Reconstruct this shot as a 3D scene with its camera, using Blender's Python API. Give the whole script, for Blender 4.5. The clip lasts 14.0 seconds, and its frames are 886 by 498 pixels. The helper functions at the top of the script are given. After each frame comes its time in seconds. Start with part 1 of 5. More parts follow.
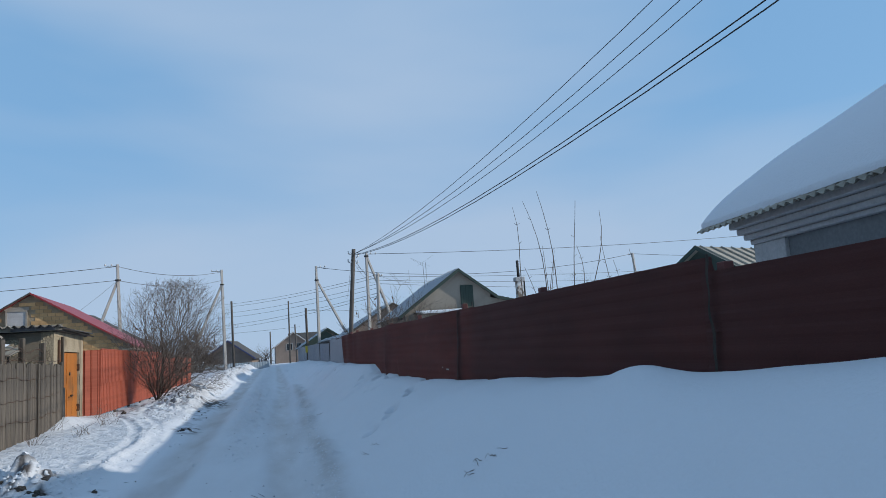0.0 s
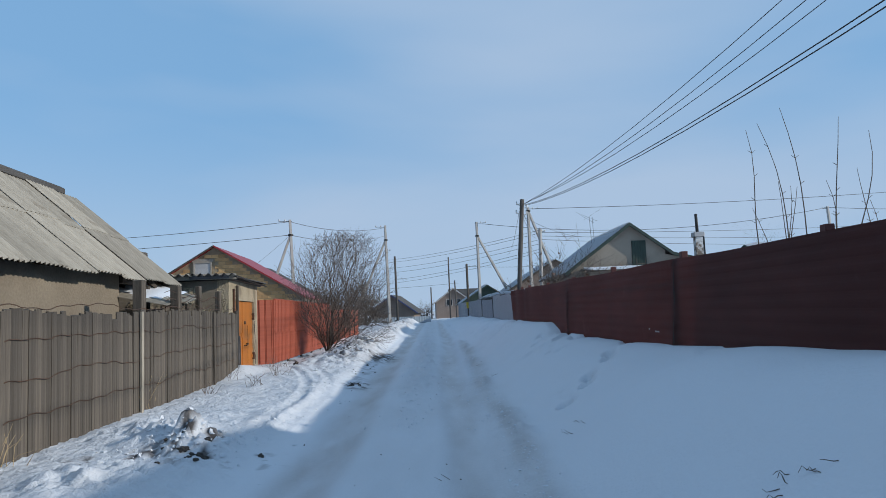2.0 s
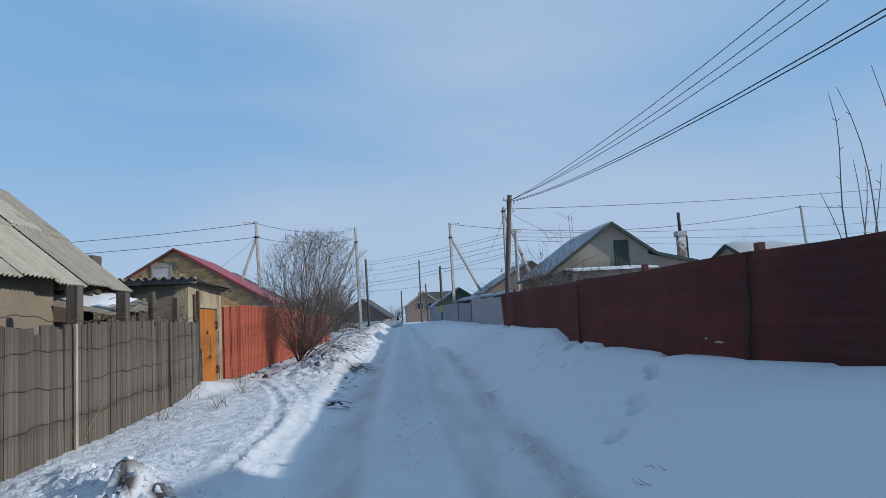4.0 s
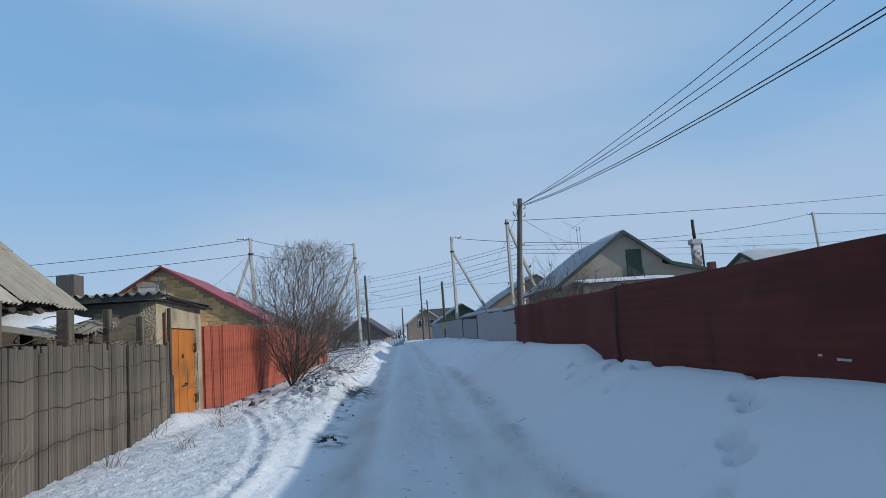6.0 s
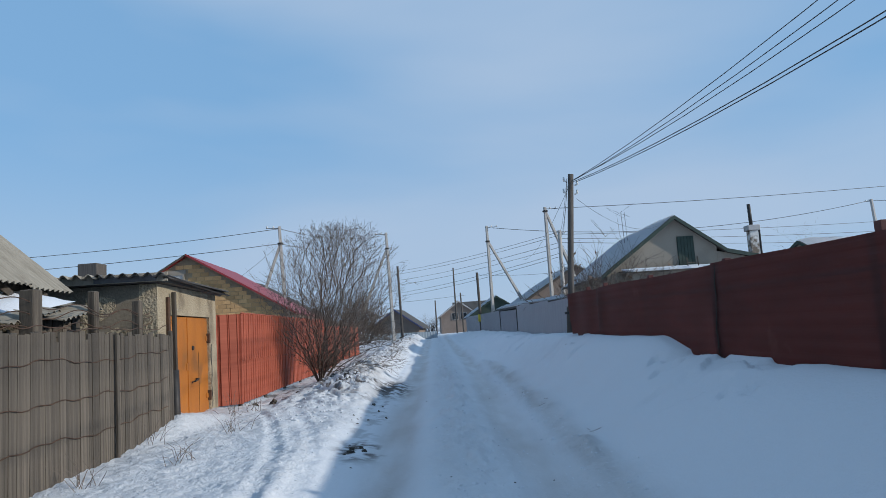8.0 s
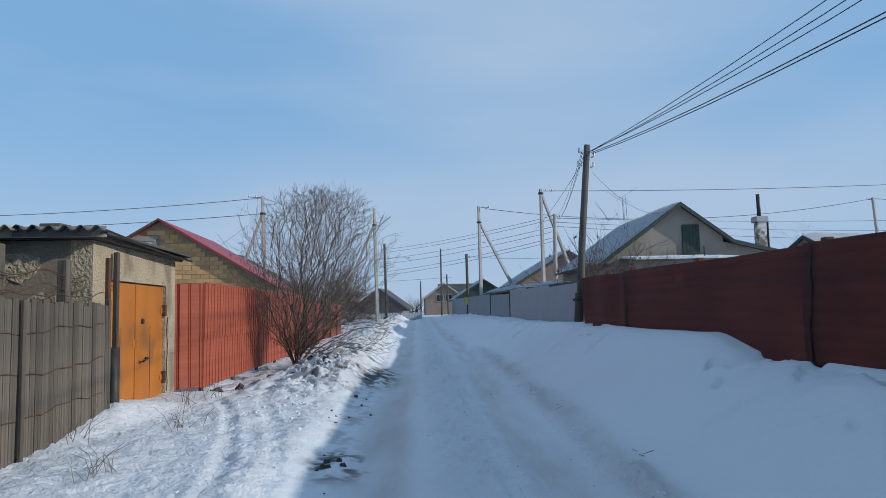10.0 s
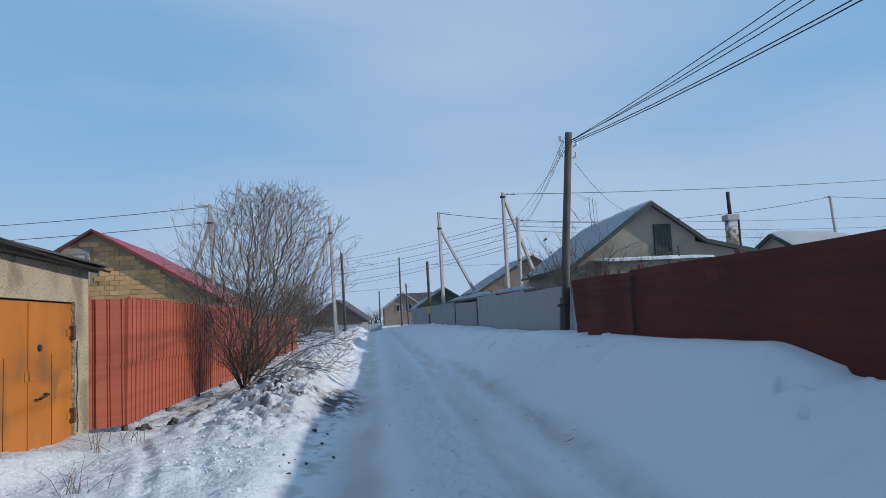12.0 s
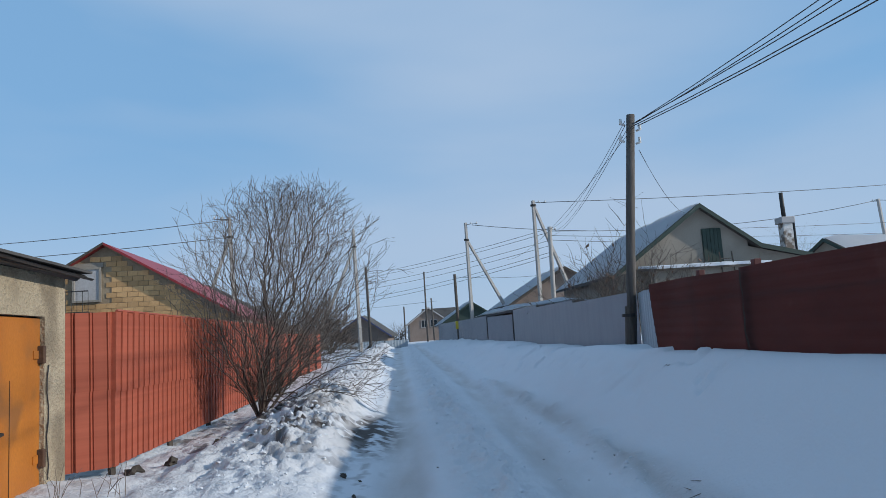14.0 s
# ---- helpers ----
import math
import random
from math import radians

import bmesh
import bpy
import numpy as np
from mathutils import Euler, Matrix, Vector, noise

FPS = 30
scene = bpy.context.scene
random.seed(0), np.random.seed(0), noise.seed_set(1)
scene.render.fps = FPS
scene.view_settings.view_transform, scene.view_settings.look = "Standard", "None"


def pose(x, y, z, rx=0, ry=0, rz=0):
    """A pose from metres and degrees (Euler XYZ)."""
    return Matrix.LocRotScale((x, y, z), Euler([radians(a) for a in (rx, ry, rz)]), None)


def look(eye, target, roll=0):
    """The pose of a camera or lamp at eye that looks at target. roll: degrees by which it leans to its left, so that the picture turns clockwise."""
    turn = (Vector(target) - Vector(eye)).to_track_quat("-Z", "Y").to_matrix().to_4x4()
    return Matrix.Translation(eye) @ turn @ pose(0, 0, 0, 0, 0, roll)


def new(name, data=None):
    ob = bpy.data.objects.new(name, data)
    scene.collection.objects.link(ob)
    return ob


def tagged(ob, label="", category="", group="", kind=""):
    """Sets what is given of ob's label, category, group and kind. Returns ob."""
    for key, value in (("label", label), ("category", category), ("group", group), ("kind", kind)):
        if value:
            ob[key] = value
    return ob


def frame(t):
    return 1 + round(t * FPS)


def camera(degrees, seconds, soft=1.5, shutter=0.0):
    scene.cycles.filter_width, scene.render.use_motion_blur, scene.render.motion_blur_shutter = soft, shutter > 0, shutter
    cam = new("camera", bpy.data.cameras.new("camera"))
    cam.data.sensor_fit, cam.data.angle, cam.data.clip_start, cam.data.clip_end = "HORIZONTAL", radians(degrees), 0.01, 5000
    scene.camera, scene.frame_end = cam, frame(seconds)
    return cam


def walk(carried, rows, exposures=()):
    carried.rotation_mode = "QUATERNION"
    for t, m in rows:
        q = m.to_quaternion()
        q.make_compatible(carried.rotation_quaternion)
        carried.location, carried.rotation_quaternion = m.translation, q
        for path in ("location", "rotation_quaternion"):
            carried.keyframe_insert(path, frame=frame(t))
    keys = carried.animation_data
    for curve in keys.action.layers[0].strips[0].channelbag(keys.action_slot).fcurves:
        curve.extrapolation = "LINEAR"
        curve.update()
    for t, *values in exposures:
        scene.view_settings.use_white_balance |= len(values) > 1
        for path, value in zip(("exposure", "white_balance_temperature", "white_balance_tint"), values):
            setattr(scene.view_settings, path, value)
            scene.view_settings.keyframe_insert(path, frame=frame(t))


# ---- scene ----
cam = camera(65.3, 14.0, soft=0.7)
PATH = [
    (0, (0.929, 0.607, 2.068), (1.325, 2.548, 2.342), -3.8),
    (0.5, (0.915, 1.076, 2.064), (1.25, 3.033, 2.309), -4.6),
    (1, (0.861, 1.443, 2.113), (0.821, 3.428, 2.348), -3.3),
    (1.5, (0.674, 2.0, 2.106), (0.566, 3.987, 2.301), -2.4),
    (2, (0.59, 2.483, 2.06), (0.535, 4.474, 2.238), -2.3),
    (2.5, (0.395, 2.91, 2.057), (0.435, 4.901, 2.251), -3.0),
    (3, (0.208, 3.437, 2.072), (0.215, 5.427, 2.28), -3.3),
    (3.5, (0.111, 4.021, 2.121), (0.027, 6.006, 2.348), -2.8),
    (3.7, (0.071, 4.16, 2.148), (0.114, 6.151, 2.33), -2.9),
    (5.8, (-0.058, 6.313, 2.111), (-0.057, 8.301, 2.333), -4.0),
    (6, (-0.102, 6.491, 2.127), (-0.058, 8.477, 2.359), -4.0),
    (6.5, (-0.142, 6.972, 2.106), (-0.078, 8.951, 2.385), -3.9),
    (7, (-0.187, 7.638, 2.087), (-0.237, 9.62, 2.351), -4.6),
    (7.5, (-0.277, 8.008, 2.063), (-0.249, 9.995, 2.282), -5.2),
    (8, (-0.359, 8.611, 2.059), (-0.408, 10.598, 2.279), -3.8),
    (8.2, (-0.417, 8.824, 2.107), (-0.457, 10.812, 2.324), -3.5),
    (10.3, (-0.755, 11.0, 2.077), (-0.766, 12.993, 2.241), -1.2),
    (10.5, (-0.789, 11.195, 2.122), (-0.757, 13.188, 2.292), -2.8),
    (11, (-0.781, 11.683, 2.105), (-0.678, 13.673, 2.273), -1.6),
    (11.5, (-0.912, 12.178, 2.118), (-0.818, 14.165, 2.324), -4.0),
    (12, (-0.95, 12.708, 2.115), (-0.834, 14.696, 2.303), -2.9),
    (12.5, (-1.048, 13.237, 2.114), (-1.08, 15.23, 2.275), -3.9),
    (13, (-1.088, 13.736, 2.082), (-1.053, 15.723, 2.306), -4.9),
    (13.5, (-1.194, 14.325, 2.076), (-1.332, 16.305, 2.325), -2.6),
    (14, (-1.261, 14.812, 2.098), (-1.207, 16.797, 2.334), -3.6),
]
walk(cam, [(t, look(eye, target, roll)) for t, eye, target, roll in PATH])

# ---- world, sun ----
SUN = Vector((0.925, -0.20, 0.385)).normalized()
world = bpy.data.worlds.new("sky")
scene.world = world
world.use_nodes = True
wn, wl = world.node_tree.nodes, world.node_tree.links
bg = wn["Background"]
sky = wn.new("ShaderNodeTexSky")
sky.sky_type, sky.sun_disc = "NISHITA", False
sky.sun_elevation, sky.sun_rotation = math.asin(SUN.z), math.atan2(SUN.x, SUN.y)
sky.air_density, sky.dust_density, sky.ozone_density, sky.altitude = 1.15, 0.25, 3.5, 300
geo = wn.new("ShaderNodeTexCoord")
mp = wn.new("ShaderNodeMapping")
mp.inputs["Scale"].default_value = (0.8, 0.6, 2.6)
mp.inputs["Rotation"].default_value = (0.10, 0.42, 0.15)
cl = wn.new("ShaderNodeTexNoise")
cl.inputs["Scale"].default_value, cl.inputs["Detail"].default_value = 1.6, 4.0
cl.inputs["Roughness"].default_value, cl.inputs["Distortion"].default_value = 0.42, 0.2
ramp = wn.new("ShaderNodeMapRange")
ramp.inputs["From Min"].default_value, ramp.inputs["From Max"].default_value = 0.36, 0.66
ramp.inputs["To Min"].default_value, ramp.inputs["To Max"].default_value = 0.0, 0.85
wl.new(geo.outputs["Generated"], mp.inputs["Vector"])
wl.new(mp.outputs["Vector"], cl.inputs["Vector"])
wl.new(cl.outputs["Fac"], ramp.inputs["Value"])
# haze thickens towards the horizon
xyz = wn.new("ShaderNodeSeparateXYZ")
low = wn.new("ShaderNodeMapRange")
low.interpolation_type = "SMOOTHSTEP"
low.inputs["From Min"].default_value, low.inputs["From Max"].default_value = 0.0, 0.30
low.inputs["To Min"].default_value, low.inputs["To Max"].default_value = 0.75, 0.0
wl.new(geo.outputs["Generated"], xyz.inputs["Vector"])
wl.new(xyz.outputs["Z"], low.inputs["Value"])
top = wn.new("ShaderNodeMath")
top.operation = "MAXIMUM"
wl.new(ramp.outputs["Result"], top.inputs[0])
wl.new(low.outputs["Result"], top.inputs[1])
clear = wn.new("ShaderNodeMix")
clear.data_type = "RGBA"
clear.inputs["Factor"].default_value = 0.75
clear.inputs["B"].default_value = (2.4, 4.8, 7.95, 1)
mix = wn.new("ShaderNodeMix")
mix.data_type = "RGBA"
mix.inputs["B"].default_value = (4.35, 5.6, 7.4, 1)
wl.new(sky.outputs["Color"], clear.inputs["A"])
wl.new(clear.outputs["Result"], mix.inputs["A"])
wl.new(top.outputs["Value"], mix.inputs["Factor"])
wl.new(mix.outputs["Result"], bg.inputs["Color"])
bg.inputs["Strength"].default_value = 0.098
sun = new("sun", bpy.data.lights.new("sun", "SUN"))
sun.data.energy, sun.data.angle, sun.data.color = 3.3, radians(0.9), (1.0, 0.94, 0.85)
sun.matrix_world = look(SUN * 50, (0, 0, 0))
scene.view_settings.exposure = 0.0


# ---- materials ----
def mat(name, c1, c2, scale=3.0, rough=0.8, bump=0.3, fine=40.0, metal=0.0, stretch=(1, 1, 1), vary=0.0,
        stain=None, stain_scale=0.8, stain_from=0.55, dist=0.01):
    """Two-scale procedural surface: large blotches c1 to c2, fine grain with relief, optional stains and per-piece variation."""
    m = bpy.data.materials.new(name)
    m.use_nodes = True
    n, l = m.node_tree.nodes, m.node_tree.links
    b = n["Principled BSDF"]
    tc = n.new("ShaderNodeTexCoord")
    mpg = n.new("ShaderNodeMapping")
    mpg.inputs["Scale"].default_value = stretch
    l.new(tc.outputs["Object"], mpg.inputs["Vector"])
    big = n.new("ShaderNodeTexNoise")
    big.inputs["Scale"].default_value, big.inputs["Detail"].default_value = scale, 6
    small = n.new("ShaderNodeTexNoise")
    small.inputs["Scale"].default_value, small.inputs["Detail"].default_value = fine, 4
    for t in (big, small):
        l.new(mpg.outputs["Vector"], t.inputs["Vector"])
    mr = n.new("ShaderNodeMapRange")
    mr.inputs["From Min"].default_value, mr.inputs["From Max"].default_value = 0.3, 0.7
    l.new(big.outputs["Fac"], mr.inputs["Value"])
    mx = n.new("ShaderNodeMix")
    mx.data_type = "RGBA"
    mx.inputs["A"].default_value, mx.inputs["B"].default_value = (*c1, 1), (*c2, 1)
    l.new(mr.outputs["Result"], mx.inputs["Factor"])
    gr = n.new("ShaderNodeMapRange")
    gr.inputs["To Min"].default_value, gr.inputs["To Max"].default_value = 0.72, 1.28
    l.new(small.outputs["Fac"], gr.inputs["Value"])
    sc = n.new("ShaderNodeVectorMath")
    sc.operation = "SCALE"
    l.new(mx.outputs["Result"], sc.inputs[0])
    l.new(gr.outputs["Result"], sc.inputs["Scale"])
    out = sc.outputs["Vector"]
    if stain:
        st = n.new("ShaderNodeTexNoise")
        st.inputs["Scale"].default_value, st.inputs["Detail"].default_value = stain_scale, 7
        l.new(tc.outputs["Object"], st.inputs["Vector"])
        sr = n.new("ShaderNodeMapRange")
        sr.inputs["From Min"].default_value, sr.inputs["From Max"].default_value = stain_from, stain_from + 0.12
        l.new(st.outputs["Fac"], sr.inputs["Value"])
        sm = n.new("ShaderNodeMix")
        sm.data_type = "RGBA"
        sm.inputs["B"].default_value = (*stain, 1)
        l.new(sr.outputs["Result"], sm.inputs["Factor"])
        l.new(out, sm.inputs["A"])
        out = sm.outputs["Result"]
    if vary:
        oi = n.new("ShaderNodeObjectInfo")
        vr = n.new("ShaderNodeMapRange")
        vr.inputs["To Min"].default_value, vr.inputs["To Max"].default_value = 1 - vary, 1 + vary
        l.new(oi.outputs["Random"], vr.inputs["Value"])
        v2 = n.new("ShaderNodeVectorMath")
        v2.operation = "SCALE"
        l.new(out, v2.inputs[0])
        l.new(vr.outputs["Result"], v2.inputs["Scale"])
        out = v2.outputs["Vector"]
    l.new(out, b.inputs["Base Color"])
    b.inputs["Roughness"].default_value, b.inputs["Metallic"].default_value = rough, metal
    if bump:
        bp = n.new("ShaderNodeBump")
        bp.inputs["Strength"].default_value, bp.inputs["Distance"].default_value = bump, dist
        l.new(small.outputs["Fac"], bp.inputs["Height"])
        l.new(bp.outputs["Normal"], b.inputs["Normal"])
    return m


def snow_material():
    """Snow with crystals and lumps in relief; the dirt attribute marks trodden, icy and gritty places."""
    m = bpy.data.materials.new("snow")
    m.use_nodes = True
    n, l = m.node_tree.nodes, m.node_tree.links
    b = n["Principled BSDF"]
    tc = n.new("ShaderNodeTexCoord")
    at = n.new("ShaderNodeAttribute")
    at.attribute_name = "dirt"
    grit = n.new("ShaderNodeTexNoise")
    grit.inputs["Scale"].default_value, grit.inputs["Detail"].default_value = 2.2, 9
    grain = n.new("ShaderNodeTexNoise")
    grain.inputs["Scale"].default_value, grain.inputs["Detail"].default_value = 28, 6
    along = n.new("ShaderNodeMapping")
    along.inputs["Scale"].default_value = (1.0, 0.22, 1.0)
    l.new(tc.outputs["Object"], along.inputs["Vector"])
    l.new(along.outputs["Vector"], grit.inputs["Vector"])
    l.new(tc.outputs["Object"], grain.inputs["Vector"])
    mul = n.new("ShaderNodeMath")
    mul.operation = "MULTIPLY"
    gm = n.new("ShaderNodeMapRange")
    gm.inputs["From Min"].default_value, gm.inputs["From Max"].default_value = 0.30, 0.66
    gm.inputs["To Min"].default_value = 0.35
    l.new(grit.outputs["Fac"], gm.inputs["Value"])
    l.new(at.outputs["Fac"], mul.inputs[0])
    l.new(gm.outputs["Result"], mul.inputs[1])
    mx = n.new("ShaderNodeMix")
    mx.data_type = "RGBA"
    mx.inputs["A"].default_value, mx.inputs["B"].default_value = (0.61, 0.64, 0.68, 1), (0.33, 0.31, 0.30, 1)
    l.new(mul.outputs["Value"], mx.inputs["Factor"])
    spot = n.new("ShaderNodeAttribute")
    spot.attribute_name = "soil"
    m2 = n.new("ShaderNodeMix")
    m2.data_type = "RGBA"
    m2.inputs["B"].default_value = (0.06, 0.05, 0.045, 1)
    l.new(spot.outputs["Fac"], m2.inputs["Factor"])
    l.new(mx.outputs["Result"], m2.inputs["A"])
    l.new(m2.outputs["Result"], b.inputs["Base Color"])
    rr = n.new("ShaderNodeMapRange")
    rr.inputs["To Min"].default_value, rr.inputs["To Max"].default_value = 0.75, 0.42
    l.new(at.outputs["Fac"], rr.inputs["Value"])
    l.new(rr.outputs["Result"], b.inputs["Roughness"])
    b.inputs["Specular IOR Level"].default_value = 0.3
    bp = n.new("ShaderNodeBump")
    bp.inputs["Strength"].default_value, bp.inputs["Distance"].default_value = 0.5, 0.018
    l.new(grain.outputs["Fac"], bp.inputs["Height"])
    lump = n.new("ShaderNodeTexNoise")
    lump.inputs["Scale"].default_value, lump.inputs["Detail"].default_value = 13, 7
    lump.inputs["Distortion"].default_value = 0.6
    l.new(tc.outputs["Object"], lump.inputs["Vector"])
    rough = n.new("ShaderNodeAttribute")
    rough.attribute_name = "crust"
    b2 = n.new("ShaderNodeBump")
    b2.inputs["Distance"].default_value = 0.06
    half = n.new("ShaderNodeMath")
    half.operation = "MULTIPLY"
    half.inputs[1].default_value = 0.55
    l.new(rough.outputs["Fac"], half.inputs[0])
    l.new(half.outputs["Value"], b2.inputs["Strength"])
    l.new(lump.outputs["Fac"], b2.inputs["Height"])
    l.new(bp.outputs["Normal"], b2.inputs["Normal"])
    l.new(b2.outputs["Normal"], b.inputs["Normal"])
    return m


SNOW = snow_material()
MAROON = mat("maroon_painted_sheet", (0.088, 0.023, 0.019), (0.118, 0.033, 0.027), 1.2, 0.65, 0.08, 60, 0, (1, 1, 3), 0.08,
             stain=(0.16, 0.07, 0.055), stain_scale=1.3, stain_from=0.66)
ORANGE_RED = mat("faded_red_sheet", (0.29, 0.060, 0.030), (0.37, 0.088, 0.047), 7.0, 0.7, 0.08, 16, 0, (1, 0.05, 1), 0.08,
                 stain=(0.22, 0.060, 0.037), stain_scale=1.8, stain_from=0.62)
GREY_SHEET = mat("grey_sheet", (0.20, 0.215, 0.245), (0.235, 0.25, 0.28), 1.0, 0.5, 0.06, 40, 0.1, (1, 1, 0.5), 0.04)
PALE_SHEET = mat("pale_blue_sheet", (0.26, 0.31, 0.35), (0.32, 0.37, 0.41), 0.6, 0.6, 0.05, 30)
OLD_WOOD = mat("weathered_grey_wood", (0.050, 0.041, 0.032), (0.125, 0.105, 0.084), 3.2, 0.9, 0.6, 22, 0, (6, 6, 0.35), 0.30,
               stain=(0.07, 0.06, 0.05), stain_scale=2.5, stain_from=0.58)
DARK_WOOD = mat("dark_old_wood", (0.055, 0.045, 0.038), (0.10, 0.085, 0.07), 3, 0.9, 0.4, 30, 0, (6, 6, 0.6), 0.15)
PALE_WOOD = mat("pale_old_wood", (0.26, 0.23, 0.185), (0.36, 0.32, 0.26), 3, 0.85, 0.3, 30, 0, (6, 6, 0.6), 0.1)
POLE_WOOD = mat("tarred_pole_wood", (0.06, 0.053, 0.048), (0.11, 0.098, 0.088), 3, 0.9, 0.4, 30, 0, (6, 6, 0.4))
CONCRETE = mat("pole_concrete", (0.30, 0.29, 0.28), (0.40, 0.39, 0.37), 2, 0.9, 0.25, 30, 0, (1, 1, 0.4))
ROUGHCAST = mat("roughcast_plaster", (0.32, 0.265, 0.18), (0.42, 0.355, 0.255), 1.1, 0.95, 1.0, 24, 0, (1, 1, 1), 0,
                stain=(0.22, 0.18, 0.125), stain_scale=1.3, stain_from=0.52, dist=0.05)
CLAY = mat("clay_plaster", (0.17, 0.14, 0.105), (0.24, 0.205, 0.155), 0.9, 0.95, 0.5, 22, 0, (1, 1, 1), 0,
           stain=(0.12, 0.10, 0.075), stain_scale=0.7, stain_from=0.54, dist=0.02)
STUCCO = mat("grey_stucco", (0.25, 0.225, 0.19), (0.32, 0.29, 0.245), 0.5, 0.95, 0.4, 20, 0, (1, 1, 1), 0,
             stain=(0.20, 0.18, 0.155), stain_scale=0.35, stain_from=0.55)
WHITE_PAINT = mat("chalky_white_paint", (0.36, 0.35, 0.345), (0.45, 0.44, 0.435), 1.2, 0.85, 0.2, 25, 0, (1, 1, 1), 0,
                  stain=(0.27, 0.255, 0.245), stain_scale=1.5, stain_from=0.66)
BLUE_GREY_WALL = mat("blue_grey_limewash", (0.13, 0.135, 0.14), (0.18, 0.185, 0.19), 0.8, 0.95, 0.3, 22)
BRICK = mat("yellow_block", (0.47, 0.275, 0.12), (0.58, 0.375, 0.19), 2.5, 0.95, 0.6, 30, 0, (1, 1, 1), 0.24)
MORTAR = mat("mortar", (0.25, 0.19, 0.125), (0.33, 0.26, 0.175), 3, 0.95, 0.5, 30)
RED_ROOF = mat("red_roof_sheet", (0.25, 0.018, 0.020), (0.31, 0.027, 0.028), 0.8, 0.45, 0.05, 30, 0, (1, 1, 1), 0.05)
SLATE = mat("asbestos_sheet", (0.25, 0.228, 0.188), (0.34, 0.315, 0.265), 2.2, 0.95, 0.35, 30, 0, (1.6, 0.22, 1), 0.2,
            stain=(0.20, 0.175, 0.14), stain_scale=1.6, stain_from=0.56)
DARK_ROOF = mat("dark_roofing", (0.05, 0.047, 0.045), (0.085, 0.08, 0.075), 1.0, 0.8, 0.2, 30)
BLUE_TRIM = mat("blue_roof_trim", (0.06, 0.07, 0.16), (0.09, 0.10, 0.2), 1.0, 0.6, 0.1, 30)
GREEN_TRIM = mat("green_painted_board", (0.018, 0.036, 0.030), (0.028, 0.052, 0.042), 2, 0.7, 0.2, 30)
PLUM_TRIM = mat("plum_painted_board", (0.075, 0.03, 0.04), (0.11, 0.05, 0.06), 2, 0.7, 0.2, 30)
ORANGE = mat("orange_door_paint", (0.36, 0.115, 0.014), (0.46, 0.16, 0.020), 0.9, 0.5, 0.12, 40, 0, (2, 2, 0.6), 0.04,
             stain=(0.27, 0.105, 0.025), stain_scale=1.4, stain_from=0.55)
RUST = mat("rusty_iron", (0.055, 0.035, 0.027), (0.12, 0.065, 0.04), 6, 0.85, 0.4, 40, 0.3)
IRON = mat("dark_iron", (0.03, 0.03, 0.032), (0.055, 0.052, 0.05), 5, 0.6, 0.2, 40, 0.5)
CABLE = mat("black_cable", (0.02, 0.02, 0.022), (0.035, 0.035, 0.038), 5, 0.6, 0.0, 40)
ALU = mat("grey_wire", (0.10, 0.10, 0.11), (0.15, 0.15, 0.16), 5, 0.5, 0.0, 40, 0.4)
BARK = mat("grey_brown_bark", (0.075, 0.060, 0.050), (0.125, 0.10, 0.083), 6, 0.9, 0.5, 50, 0, (3, 3, 0.6))
TWIG = mat("brown_twigs", (0.100, 0.080, 0.066), (0.155, 0.125, 0.103), 2, 0.85, 0.0, 40)
STRAW = mat("dry_straw", (0.30, 0.22, 0.12), (0.40, 0.31, 0.18), 4, 0.9, 0.0, 40)
DRYLEAF = mat("dry_leaves", (0.12, 0.065, 0.04), (0.18, 0.10, 0.06), 6, 0.9, 0.0, 40)
PINK_WALL = mat("pinkish_plank_wall", (0.20, 0.155, 0.13), (0.26, 0.205, 0.17), 1, 0.9, 0.2, 20)
DARK_GLASS = mat("dark_window_glass", (0.02, 0.025, 0.03), (0.035, 0.04, 0.045), 1, 0.15, 0.0, 20)
YELLOW = mat("yellow_plate", (0.55, 0.42, 0.03), (0.62, 0.48, 0.05), 3, 0.6, 0.05, 30)
CERAMIC = mat("white_insulator", (0.55, 0.55, 0.53), (0.65, 0.65, 0.63), 4, 0.3, 0.0, 30)
SOIL = mat("frozen_soil", (0.035, 0.03, 0.026), (0.07, 0.06, 0.05), 6, 0.95, 0.8, 30)


# ---- building tools ----
def thing(name, m, label, category, group="", kind=""):
    """A top-level Empty at pose m; its parts are built in its own axes."""
    e = new(name)
    e.empty_display_size = 0.2
    e.matrix_basis = m
    return tagged(e, label, category, group, kind)


def mesh_of(name, bm, material, smooth=False):
    me = bpy.data.meshes.new(name)
    bmesh.ops.recalc_face_normals(bm, faces=bm.faces)
    if smooth:
        for f in bm.faces:
            f.smooth = True
    bm.to_mesh(me)
    bm.free()
    me.materials.append(material)
    return me


def part(name, bm, material, parent, label="", smooth=False):
    ob = new(name, mesh_of(name, bm, material, smooth))
    ob.parent = parent
    return tagged(ob, label) if label else ob


def piece(name, me, parent, m):
    ob = new(name, me)
    ob.parent = parent
    ob.matrix_basis = m
    return ob


def solid(name, bm, material, m, label, category, group="", kind="", smooth=False):
    ob = new(name, mesh_of(name, bm, material, smooth))
    ob.matrix_basis = m
    return tagged(ob, label, category, group, kind)


